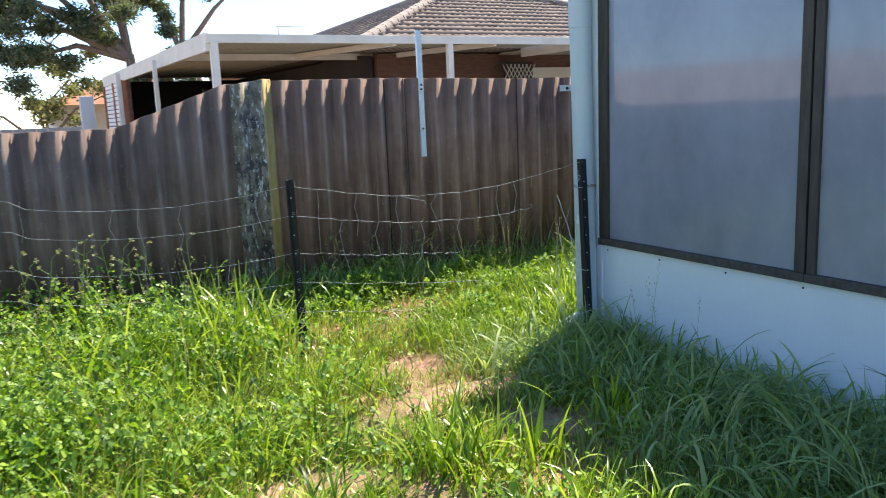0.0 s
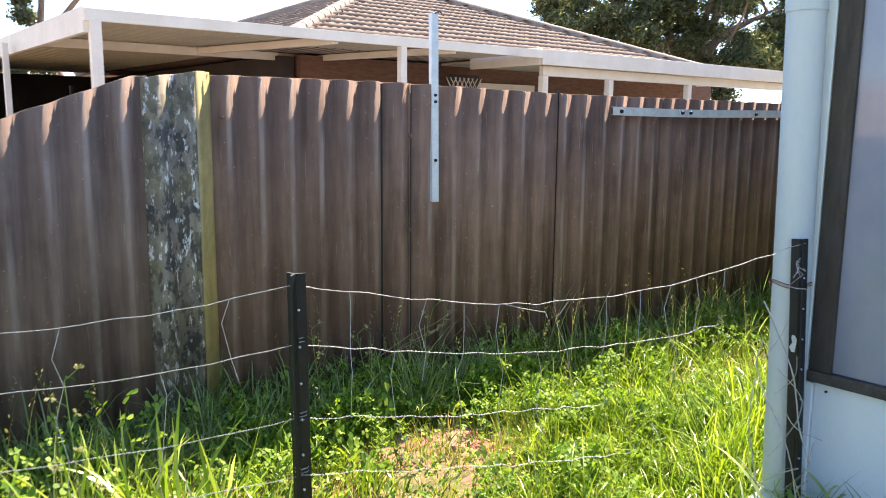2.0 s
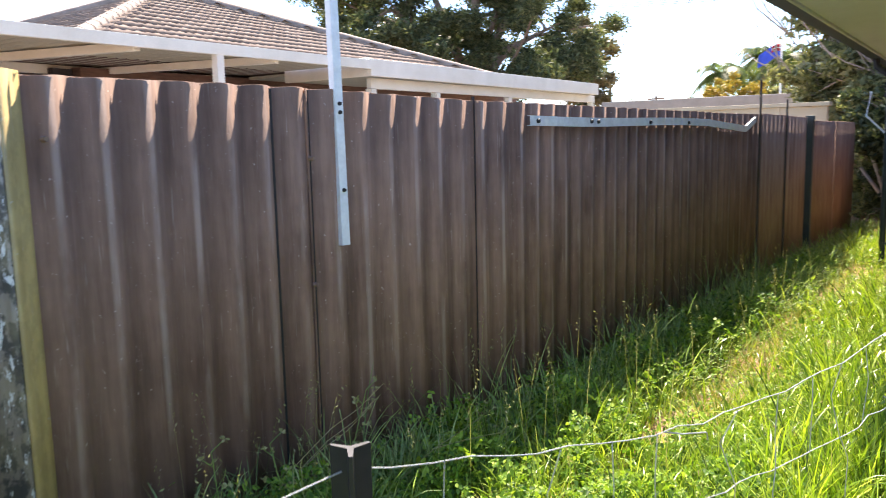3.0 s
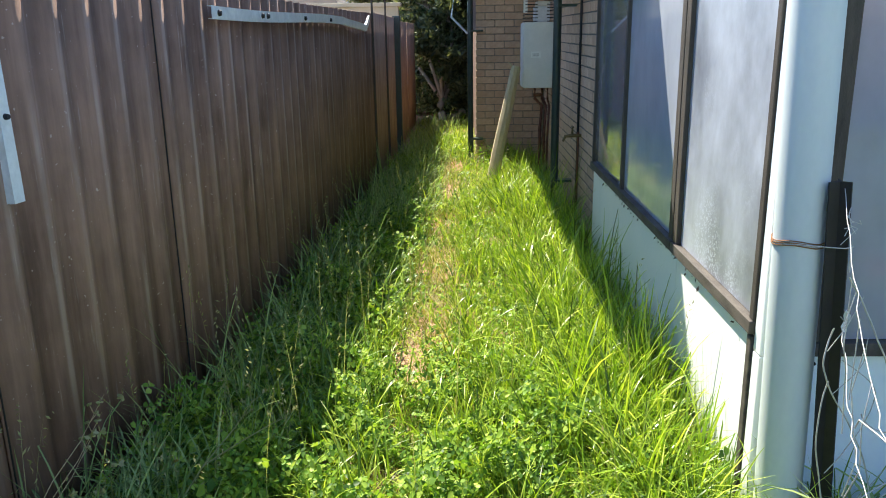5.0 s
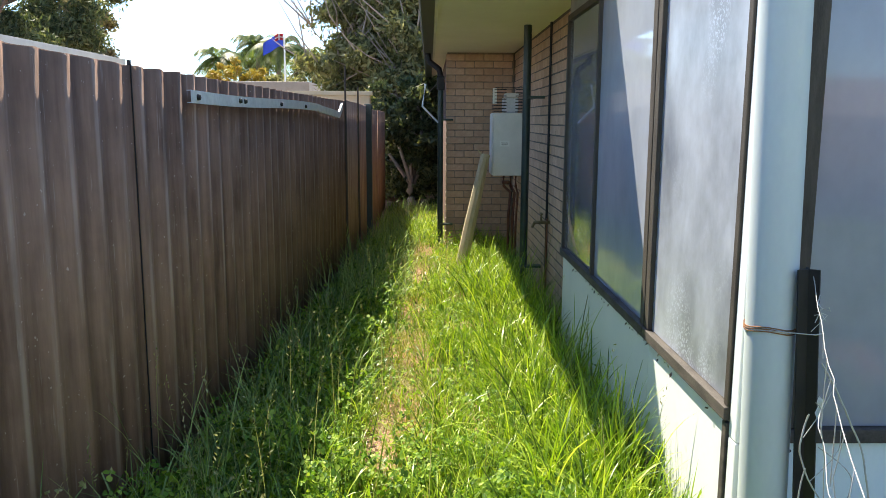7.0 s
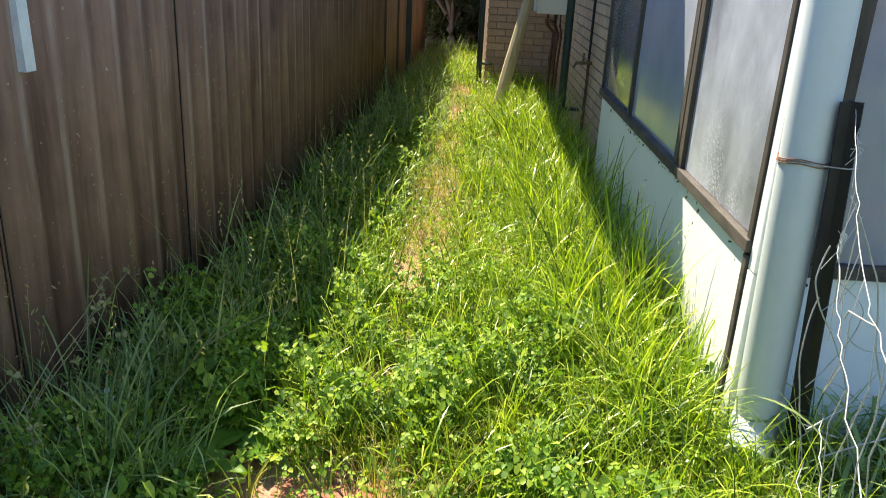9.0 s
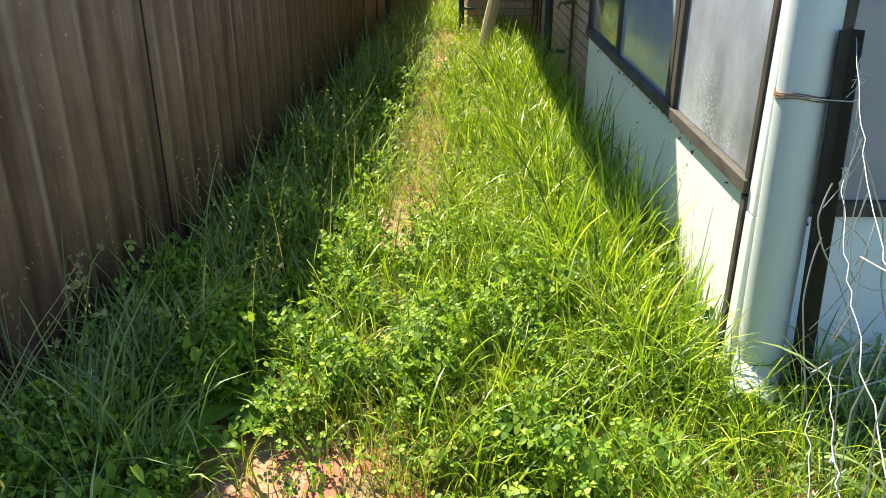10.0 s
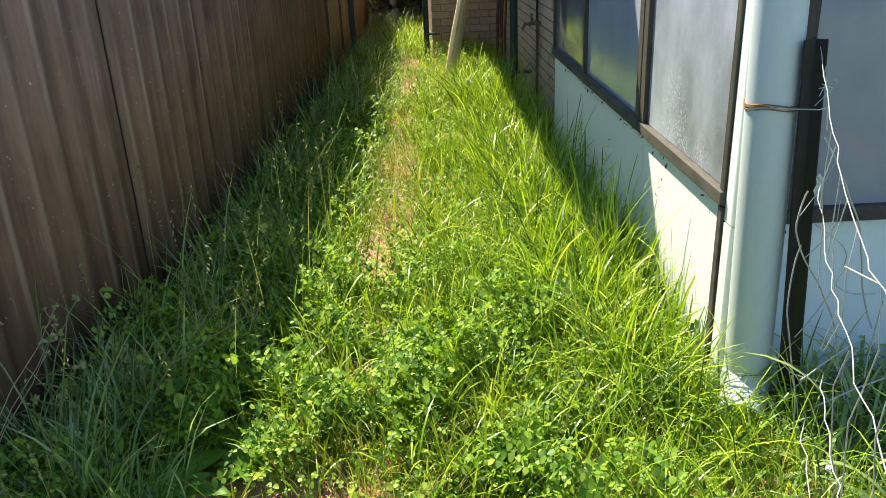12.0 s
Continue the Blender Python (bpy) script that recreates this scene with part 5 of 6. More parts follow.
FX = np.array([p[0] for p in FENCE_LINE])
FY = np.array([p[1] for p in FENCE_LINE])


def open_ground(x, y):
    """Where grass may stand: not in walls, house or fence."""
    ok = y < np.interp(x, FX, FY) - 0.06
    ok &= ~((x > 3.69) & (y < NY + 0.02))
    ok &= ~((x > BX - 0.02) & (y < BY + 0.02))
    ok &= ~(((x - 3.660) ** 2 + (y - 4.212) ** 2) < 0.095 ** 2)
    return ok


def bare(x, y):
    """Worn spots where paving or soil shows, 0 to 1."""
    n = lumps(x, y, 6.5, 2.0) - 0.5
    spots = ((2.80, 5.45, 0.55, 0.26), (3.05, 5.78, 0.42, 0.20), (1.22, 3.10, 0.36, 0.24), (12.5, 5.36, 1.1, 0.22), (2.35, 4.25, 0.36, 0.25), (3.30, 5.66, 0.22, 0.16),
             (5.2, 5.52, 0.45, 0.10), (9.6, 5.42, 0.55, 0.14), (2.52, 3.02, 0.34, 0.26), (2.47, 3.76, 0.42, 0.22), (0.95, 2.45, 0.45, 0.45), (1.55, 2.6, 0.3, 0.3), (3.14, 5.46, 0.30, 0.17), (1.9, 3.6, 0.3, 0.2))
    v = np.zeros_like(x)
    for cx, cy, rx, ry in spots:
        d = np.sqrt(((x - cx) / rx) ** 2 + ((y - cy) / ry) ** 2) + n * 0.9
        v = np.maximum(v, 1 - soft(d, 0.65, 1.15))
    return v


def path_worn(x, y):
    """The trodden line along the passage."""
    mid = 5.47 + 0.05 * np.sin(x * 0.9)
    return np.where(x > 3.3, np.exp(-((y - mid) / 0.17) ** 2), 0.0)


def blades(name, label, pts, h_, width, lean, mat, rng, curl=1.0, az=None, steps=3, droop=None):
    """Ribbon leaves that rise and arch over: steps pieces and a pointed tip."""
    n = len(pts)
    az = rng.uniform(0, 2 * np.pi, n) if az is None else az
    d = np.stack([np.cos(az), np.sin(az), np.zeros(n)], 1)
    twist = az + np.pi / 2 + rng.normal(0, 0.5, n)
    e = np.stack([np.cos(twist), np.sin(twist), np.zeros(n)], 1)
    c = np.stack([pts[:, 0], pts[:, 1], height(pts[:, 0], pts[:, 1]) - 0.01], 1)
    up = np.array([0, 0, 1.0])
    curl = curl * rng.uniform(0.55, 1.75, n)
    rows = []
    for k in range(steps):
        f = k / steps
        wf = (0.75, 1.0, 0.95, 0.8, 0.6)[min(4, int(5 * f))]
        s = (width * wf * 0.5)[:, None]
        rows += [c - e * s, c + e * s]
        th = lean * 0.35 + lean * 1.25 * curl * (f + 0.5 / steps) ** 1.4
        c = c + (d * np.sin(th)[:, None] + up * np.cos(th)[:, None]) * (h_ / steps)[:, None]
    rows.append(c)
    k = 2 * steps + 1
    co = np.stack(rows, 1).reshape(-1, 3)
    b = (np.arange(n) * k)[:, None]
    quads = np.concatenate([b + np.array([2 * q, 2 * q + 1, 2 * q + 3, 2 * q + 2]) for q in range(steps - 1)], 0)
    tris = b + np.array([2 * steps - 2, 2 * steps - 1, 2 * steps])
    return tagged(new(name, array_mesh(name, co, quads, tris, mat)), label, "grass", kind="stuff")


def tufts(name, label, centres, per, h0, h1, w0, w1, l0, l1, mat, rng, spread=0.03, steps=4, curl=1.0):
    """Grass in tufts: leaves that fan outwards from shared roots."""
    n = len(centres)
    idx = np.repeat(np.arange(n), per)
    m = len(idx)
    off = rng.normal(0, spread, (m, 2))
    p = centres[idx] + off
    ok = open_ground(p[:, 0], p[:, 1])
    hc = rng.uniform(h0, h1, n)[idx] * rng.uniform(0.45, 1.12, m)
    az = np.arctan2(off[:, 1], off[:, 0]) + rng.normal(0, 0.7, m)
    wd = rng.uniform(w0, w1, n)[idx] * rng.uniform(0.7, 1.2, m)
    ln = rng.uniform(l0, l1, m)
    return blades(name, label, p[ok], hc[ok], wd[ok], ln[ok], mat, rng, curl, az[ok], steps)


def scatter(count, x0, x1, y0, y1, keep, rng):
    x, y = rng.uniform(x0, x1, count), rng.uniform(y0, y1, count)
    k = open_ground(x, y) & (rng.random(count) < keep(x, y))
    return np.stack([x[k], y[k]], 1)


def build_grass():
    rng = RNG

    def thin(x, y):
        return 1 - 0.75 * soft(x, 9.5, 13)

    # passage: a low ragged undergrowth and many tufts over it
    def keep(x, y):
        return (1 - 0.95 * bare(x, y)) * (1 - 0.6 * path_worn(x, y)) * (0.12 + 0.88 * soft(lumps(x, y, 6.5, 1.0), 0.2, 0.75)) * thin(x, y)
    p = scatter(75000, 3.0, 16.5, 4.2, 6.4, keep, rng)
    blades("grass", "low green undergrowth of the side passage", p, rng.uniform(0.03, 0.13, len(p)), rng.uniform(0.003, 0.007, len(p)), rng.uniform(0.3, 1.3, len(p)), M_GRASS, rng)
    c = scatter(3600, 3.1, 16.0, 4.25, 6.3, lambda x, y: keep(x, y) * (1 - 0.9 * path_worn(x, y)) * (0.25 + 0.75 * soft(x, 3.2, 4.6)), rng)
    tufts("grass", "bright green grass tufts growing over the side passage", c, 13, 0.13, 0.38, 0.004, 0.010, 0.25, 1.2, M_GRASS, rng, 0.045, 5, 1.4)

    # tall shaded grass under the fence
    def keep_f(x, y):
        g = np.interp(x, FX, FY) - y
        return (1 - soft(g, 0.45, 0.85)) * (0.35 + 0.65 * lumps(x, y, 4.0, 5.0)) * (1 - 0.8 * bare(x, y)) * thin(x, y)
    p = scatter(30000, 1.2, 16.5, 5.2, 6.8, keep_f, rng)
    blades("grass", "rank undergrowth in the shade of the fence", p, rng.uniform(0.08, 0.28, len(p)), rng.uniform(0.003, 0.006, len(p)), rng.uniform(0.2, 1.1, len(p)), M_GRASS_LIFTED, rng)
    c = scatter(3000, 1.2, 16.0, 5.2, 6.75, keep_f, rng)
    tufts("grass", "tall rank grass in the shade of the fence", c, 13, 0.18, 0.46, 0.005, 0.010, 0.2, 1.15, M_GRASS_LIFTED, rng, 0.035, 4, 1.15)

    # tall grass along the house
    def keep_h(x, y):
        edge = np.where(x > BX, BY, NY)
        return (1 - soft(y - edge, 0.35, 0.72)) * (0.3 + 0.7 * lumps(x, y, 5.0, 7.0)) * soft(x, 3.3, 3.9)
    c = scatter(2600, 3.4, 14.0, 4.2, 5.7, keep_h, rng)
    tufts("grass", "tall green grass along the house wall", c, 12, 0.22, 0.50, 0.005, 0.010, 0.3, 1.2, M_GRASS, rng, 0.035, 6, 1.45)

    # the yard
    def keep_y(x, y):
        return (1 - 0.96 * bare(x, y)) * (0.25 + 0.75 * lumps(x, y, 3.6, 9.0))
    p = scatter(80000, -3.0, 3.75, 1.0, 6.9, keep_y, rng)
    blades("grass", "low undergrowth of the sunlit yard", p, rng.uniform(0.05, 0.16, len(p)), rng.uniform(0.003, 0.007, len(p)), rng.uniform(0.2, 1.0, len(p)), M_GRASS, rng)
    c = scatter(5200, -3.0, 3.7, 1.0, 6.8, lambda x, y: keep_y(x, y) * (0.35 + 0.65 * (1 - soft(x + 0.25 * (y - 4), 1.2, 2.4))), rng)
    left = (1 - soft(c[:, 0] + 0.25 * (c[:, 1] - 4), 1.2, 2.2)) * soft(c[:, 1], 3.0, 3.7)
    tall = left > 0.5
    tufts("grass", "sunlit overgrown yard grass tufts", c[~tall], 12, 0.10, 0.28, 0.005, 0.012, 0.3, 1.25, M_GRASS, rng, 0.045, 4, 1.2)
    tufts("grass", "tall sunlit yard grass", c[tall], 10, 0.18, 0.42, 0.005, 0.010, 0.3, 1.3, M_GRASS, rng, 0.05, 5, 1.4)

    # yellowing patches
    def keep_d(x, y):
        a = np.exp(-(((x - 2.5) / 0.9) ** 2 + ((y - 4.6) / 0.9) ** 2)) + 0.6 * np.exp(-(((x - 1.5) / 0.9) ** 2 + ((y - 3.2) / 0.8) ** 2)) + 0.8 * path_worn(x, y)
        return np.clip(a, 0, 1) * (1 - 0.9 * bare(x, y)) * thin(x, y)
    p = scatter(90000, 0.2, 14.0, 2.0, 6.3, keep_d, rng)
    blades("grass", "short yellowing grass on trodden ground", p, rng.uniform(0.05, 0.19, len(p)), rng.uniform(0.003, 0.007, len(p)), rng.uniform(0.3, 1.1, len(p)), M_GRASS_DRY, rng)
    p = scatter(90000, 0.2, 14.0, 2.0, 6.3, lambda x, y: np.clip(keep_d(x, y) * 0.3 + 0.5 * path_worn(x, y) + 0.03, 0, 1), rng)
    blades("dry_straw", "flattened dry straw between the grass", p, rng.uniform(0.06, 0.16, len(p)), rng.uniform(0.002, 0.004, len(p)), rng.uniform(1.0, 1.6, len(p)), M_STRAW, rng)

    # rank grass beside the west wall
    c = scatter(2300, 2.2, 3.74, 0.3, 4.15, lambda x, y: soft(x, 2.3, 3.3) * (0.25 + 0.75 * lumps(x, y, 5, 11.0)) * (1 - 0.95 * bare(x, y)), rng)
    tufts("grass", "dark rank grass shaded by the house", c, 12, 0.14, 0.42, 0.005, 0.010, 0.4, 1.4, M_GRASS_LIFTED, rng, 0.045, 6, 1.5)
    c = scatter(300, 2.2, 3.70, 0.8, 4.1, lambda x, y: soft(x, 2.2, 2.9) * (1 - 0.9 * bare(x, y)), rng)
    tufts("grass", "broad curling grass blades shaded by the house", c, 5, 0.34, 0.60, 0.012, 0.021, 0.5, 1.1, M_GRASS_LIFTED, rng, 0.03, 8, 2.1)
    # broad single blades standing above the rest
    def keep_b(x, y):
        return (1 - bare(x, y)) * np.where(x > 3.2, np.where((y > 5.2) & (y < 5.75), 0.1, 1.0), 1.0) * lumps(x, y, 3.1, 13.0)
    c = scatter(330, -2.2, 9.0, 1.2, 6.5, keep_b, rng)
    tufts("grass", "broad arching grass blades above the rest", c, 5, 0.30, 0.56, 0.007, 0.013, 0.4, 1.1, M_GRASS, rng, 0.03, 7, 1.7)
    c = np.array([(1.82, 2.75), (1.95, 2.85), (1.74, 2.9), (2.1, 2.7), (2.7, 2.9), (2.9, 3.3)])
    tufts("grass", "sunlit clumps of broad grass at the shadow's edge", c, 26, 0.30, 0.46, 0.009, 0.017, 0.2, 0.85, M_GRASS, rng, 0.05, 6, 1.1)
    c = scatter(150, -1.2, 1.75, 4.2, 5.9, lambda x, y: 0.9 * lumps(x, y, 3.7, 4.0), rng)
    tufts("grass", "tall broad grass clumps near the picket", c, 8, 0.40, 0.68, 0.009, 0.019, 0.2, 0.95, M_GRASS, rng, 0.035, 6, 1.25)
    c = scatter(420, -2.5, 2.3, 2.2, 4.6, lambda x, y: (1 - bare(x, y)) * lumps(x, y, 3.3, 7.0), rng)
    tufts("grass", "loose arching yard grass", c, 8, 0.20, 0.40, 0.005, 0.011, 0.3, 1.3, M_GRASS, rng, 0.045, 5, 1.5)
    # tall sunlit grass round the downpipe and along the panel
    c = scatter(180, 3.62, 5.4, 4.34, 4.66, lambda x, y: 0.85 + 0 * x, rng)
    tufts("grass", "tall sunlit grass against the white panel", c, 9, 0.24, 0.52, 0.005, 0.010, 0.2, 1.0, M_GRASS, rng, 0.03, 5, 1.2)
    c = scatter(170, 2.55, 3.62, 4.05, 4.85, lambda x, y: 0.35 + 0.6 * lumps(x, y, 6.0, 3.0), rng)
    tufts("grass", "straggling sunlit grass round the downpipe", c, 8, 0.20, 0.50, 0.003, 0.0065, 0.2, 1.1, M_GRASS, rng, 0.035, 6, 1.5)
    c = scatter(26, 1.15, 1.75, 4.75, 5.6, lambda x, y: 1.0 + 0 * x, rng)
    tufts("grass", "tall broad blades behind the picket", c, 7, 0.48, 0.76, 0.010, 0.019, 0.15, 0.8, M_GRASS, rng, 0.03, 6, 1.3)
    # litter and sprigs on the worn spots
    p = scatter(26000, 0.4, 6.0, 2.0, 6.3, lambda x, y: 0.75 * bare(x, y), rng)
    blades("dry_straw", "scraps of dry straw on bare sand", p, rng.uniform(0.02, 0.07, len(p)), rng.uniform(0.002, 0.005, len(p)), rng.uniform(1.3, 1.7, len(p)), M_STRAW, rng)
    c = scatter(900, 0.4, 6.0, 2.0, 6.3, lambda x, y: np.where(bare(x, y) > 0.15, 0.30, 0.0), rng)
    tufts("grass", "small yellow-green sprigs in the worn spots", c, 9, 0.06, 0.20, 0.003, 0.007, 0.2, 1.0, M_GRASS_DRY, rng, 0.02, 4, 1.1)
    c = scatter(420, 2.9, 3.75, 4.9, 5.85, lambda x, y: 0.5 * soft(lumps(x, y, 9.0, 6.0), 0.35, 0.7), rng)
    tufts("grass", "thin yellow-green grass clumps round the pavers", c, 12, 0.10, 0.26, 0.002, 0.0045, 0.15, 0.8, M_GRASS_DRY, rng, 0.018, 5, 1.3)
    c = scatter(800, 3.3, 7.0, 4.35, 5.75, lambda x, y: (1 - 0.8 * path_worn(x, y)) * (0.3 + 0.7 * lumps(x, y, 4.2, 12.0)), rng)
    tufts("grass", "fine arching grass over the side passage", c, 5, 0.22, 0.46, 0.0025, 0.006, 0.25, 0.9, M_GRASS, rng, 0.03, 7, 1.8)
    # far lawn, coarse
    p = scatter(120000, -6.4, 3.6, -5.9, 6.85, lambda x, y: np.where((y < 1.2) | (x < -2.8), 0.45 + 0.5 * lumps(x, y, 2.2, 3.0), 0.0), rng)
    blades("grass", "rough grass at the back of the yard", p, rng.uniform(0.10, 0.25, len(p)), rng.uniform(0.008, 0.018, len(p)), rng.uniform(0.3, 1.0, len(p)), M_GRASS, rng)
    # the tallest tufts, at the foot of the fence and against the house panel
    c = scatter(560, 3.0, 11.0, 5.3, 6.7, lambda x, y: np.where(np.interp(x, FX, FY) - y < 0.50, 0.25 + 0.75 * lumps(x, y, 4.6, 15.0), 0.0), rng)
    tufts("grass", "tall thin grass standing against the fence", c, 7, 0.40, 0.68, 0.0035, 0.008, 0.15, 0.8, M_GRASS_LIFTED, rng, 0.035, 6, 1.5)
    c = scatter(420, 4.3, 9.0, 4.32, 4.90, lambda x, y: 0.2 + 0.7 * lumps(x, y, 5.3, 16.0), rng)
    tufts("grass", "tall arching grass in the eave's shade", c, 7, 0.42, 0.74, 0.004, 0.010, 0.2, 0.8, M_GRASS, rng, 0.035, 7, 1.8)


build_grass()


def build_clover():
    """Low broad-leaved weeds: stalks carrying three folded leaflets each."""
    rng = np.random.default_rng(21)

    def keep(x, y):
        a = np.exp(-(((x - 3.85) / 0.85) ** 2 + ((y - 5.12) / 0.45) ** 2)) * 1.4
        b = 0.9 * np.exp(-(((x - 3.2) / 0.9) ** 2 + ((y - 6.1) / 0.42) ** 2))
        c = (0.15 + 0.6 * soft(y, 2.8, 3.8)) * (1 - soft(x + 0.2 * y, 1.8, 2.8)) * lumps(x, y, 3.3, 2.0)
        d = np.where(x > 4.2, 0.34 * lumps(x, y, 4.4, 6.0) * (1 - 0.8 * path_worn(x, y)), 0)
        e = 0.85 * np.exp(-((y - 6.0) / 0.32) ** 2) * lumps(x, y, 4.0, 8.0) * np.where(x > 2, 1, 0)
        g = 0.16 * lumps(x, y, 5.1, 4.0) * np.where(x < 3.6, 1, 0)
        return np.clip(a + b + c + d + e + g, 0, 1) * (1 - 0.9 * bare(x, y))

    def leaves(p, lo, hi, tall):
        n = len(p)
        hh = rng.uniform(0.03, 0.17, n) * (0.6 + 0.8 * lumps(p[:, 0], p[:, 1], 6.0, 3.0)) * tall
        top = np.stack([p[:, 0], p[:, 1], height(p[:, 0], p[:, 1]) + hh], 1)
        size = rng.uniform(lo, hi, n) * rng.uniform(0.8, 1.2, n)
        a0 = rng.uniform(0, 2 * np.pi, n)
        tilt = rng.normal(0, 0.65, (n, 2))
        per = []
        for k in range(3):
            a = a0 + k * 2.094 + rng.normal(0, 0.25, n)
            d = np.stack([np.cos(a), np.sin(a), tilt[:, 0] * np.cos(a) + tilt[:, 1] * np.sin(a) - 0.2], 1)
            e = np.stack([-np.sin(a), np.cos(a), -tilt[:, 0] * np.sin(a) + tilt[:, 1] * np.cos(a)], 1)
            s = size[:, None]
            up = s * np.array([0, 0, 1.0]) * rng.uniform(-0.1, 0.55, (n, 1))
            per += [top + d * s * 0.1, top + d * s * 0.75 + e * s * 0.62 + up, top + d * s * 1.4 + e * s * 0.52 + up * 0.8, top + d * s * 1.45,
                    top + d * s * 1.4 - e * s * 0.52 + up * 0.8, top + d * s * 0.75 - e * s * 0.62 + up]
        co = np.stack(per, 1).reshape(-1, 3)
        b = (np.arange(n) * 18)[:, None]
        quads = np.concatenate([b + np.array(q) + 6 * k for k in range(3) for q in ((0, 1, 2, 3), (0, 3, 4, 5))], 0)
        tagged(new("clover", array_mesh("clover", co, quads, np.zeros((0, 3), int), M_CLOVER)), "low clover and broad-leaved weeds", "weeds", kind="stuff")
        blades("weed_stalks", "thin weed stalks under the clover", p[::3], hh[::3], np.full(len(p[::3]), 0.002), rng.uniform(0, 0.15, len(p[::3])), M_CLOVER, rng, 1.0, None, 2)

    p = scatter(60000, 2.6, 5.2, 4.3, 6.7, lambda x, y: keep(x, y) * soft(lumps(x, y, 13.0, 2.5), 0.32, 0.62), rng)
    half = rng.random(len(p)) < 0.55
    leaves(p[half], 0.006, 0.012, 0.8)
    leaves(p[~half], 0.0085, 0.016, 1.2)
    # single longer leaves between the clover
    p = scatter(16000, 2.4, 5.6, 4.3, 6.7, lambda x, y: keep(x, y) * soft(lumps(x, y, 9.0, 5.5), 0.3, 0.7), rng)
    n = len(p)
    blades("weed_leaves", "lance-shaped weed leaves among the clover", p, rng.uniform(0.05, 0.15, n), rng.uniform(0.008, 0.018, n), rng.uniform(0.4, 1.5, n), M_CLOVER, rng, 1.2, None, 3)
    c = scatter(2200, 3.2, 5.2, 4.4, 5.8, lambda x, y: 0.55 * keep(x, y) * (1 - 0.7 * path_worn(x, y)), rng)
    tufts("grass", "grass blades rising through the clover", c, 6, 0.12, 0.36, 0.004, 0.009, 0.2, 1.1, M_GRASS, rng, 0.03, 5, 1.2)
    p = scatter(36000, -2.5, 2.6, 2.0, 6.7, keep, rng)
    leaves(p, 0.009, 0.021, 1 + 1.6 * (1 - soft(p[:, 0], 1.5, 2.0)) * soft(p[:, 1], 3.2, 4.2))
    # leafy weeds in the fence's shade
    p = scatter(22000, 2.2, 9.0, 5.4, 6.7, lambda x, y: np.exp(-((np.interp(x, FX, FY) - 0.42 - y) / 0.26) ** 2) * soft(lumps(x, y, 7.0, 3.5), 0.15, 0.6) * (1 - bare(x, y)), rng)
    leaves(p[::2], 0.008, 0.015, 1.25)
    leaves(p[1::2], 0.010, 0.020, 1.4)
    p = scatter(14000, -2.5, 2.4, 2.4, 6.7, lambda x, y: keep(x, y), rng)
    n = len(p)
    blades("weed_leaves", "lance-shaped weed leaves in the yard grass", p, rng.uniform(0.10, 0.30, n), rng.uniform(0.010, 0.022, n), rng.uniform(0.4, 1.4, n), M_CLOVER, rng, 1.2, None, 3)
    p = scatter(34000, 5.2, 11.5, 4.3, 6.6, keep, rng)
    leaves(p, 0.008, 0.015, 1.2)


build_clover()


def build_seed_heads():
    """Flowering grass: thin stems with drooping tufts of seed."""
    rng = np.random.default_rng(33)

    def keep(x, y):
        g = np.interp(x, FX, FY) - y
        return np.clip(0.8 * (g < 0.75) * (x > 2.4) + 0.55 * (x < 1.6) * (y > 3.4) + 0.25 * (x > 3.3), 0, 1) * (1 - bare(x, y))
    p = scatter(1500, -1.8, 9.0, 3.0, 6.7, keep, rng)
    n = len(p)
    hh = rng.uniform(0.38, 0.70, n)
    lean = rng.uniform(0.1, 0.45, n)
    az = rng.uniform(0, 2 * np.pi, n)
    blades("seed_stems", "thin flowering grass stems", p, hh, np.full(n, 0.0026), lean, M_SEED, rng, 0.6, az, 4)
    d = np.stack([np.cos(az), np.sin(az), np.zeros(n)], 1)
    q = np.stack([p[:, 0], p[:, 1], height(p[:, 0], p[:, 1]) - 0.01], 1)
    path = [q]
    for k in range(4):
        th = lean * 0.35 + lean * 0.75 * (k / 4 + 0.125) ** 1.4
        q = q + (d * np.sin(th)[:, None] + np.array([0, 0, 1.0]) * np.cos(th)[:, None]) * (hh / 4)[:, None]
        path.append(q)
    tops, back = path[4], path[4] - path[3]
    cs = []
    for k in range(9):
        f = (k / 9.0)
        q = tops - back * f
        cs.append(q + rng.normal(0, 0.006, (n, 3)))
    c = np.concatenate(cs)
    m = len(c)
    dd = rng.normal(size=(m, 3)) * 0.5 + np.array([0, 0, -0.6])
    dd /= np.linalg.norm(dd, axis=1)[:, None]
    ee = np.cross(dd, rng.normal(size=(m, 3)))
    ee /= np.linalg.norm(ee, axis=1)[:, None]
    s = rng.uniform(0.006, 0.012, (m, 1))
    co = np.stack([c - dd * s, c + ee * s * 0.3, c + dd * s, c - ee * s * 0.3], 1).reshape(-1, 3)
    tagged(new("seed_heads", array_mesh("seed_heads", co, np.arange(m * 4).reshape(-1, 4), np.zeros((0, 3), int), M_SEED)), "drooping pale seed heads of wild grass", "grass", kind="stuff")


build_seed_heads()


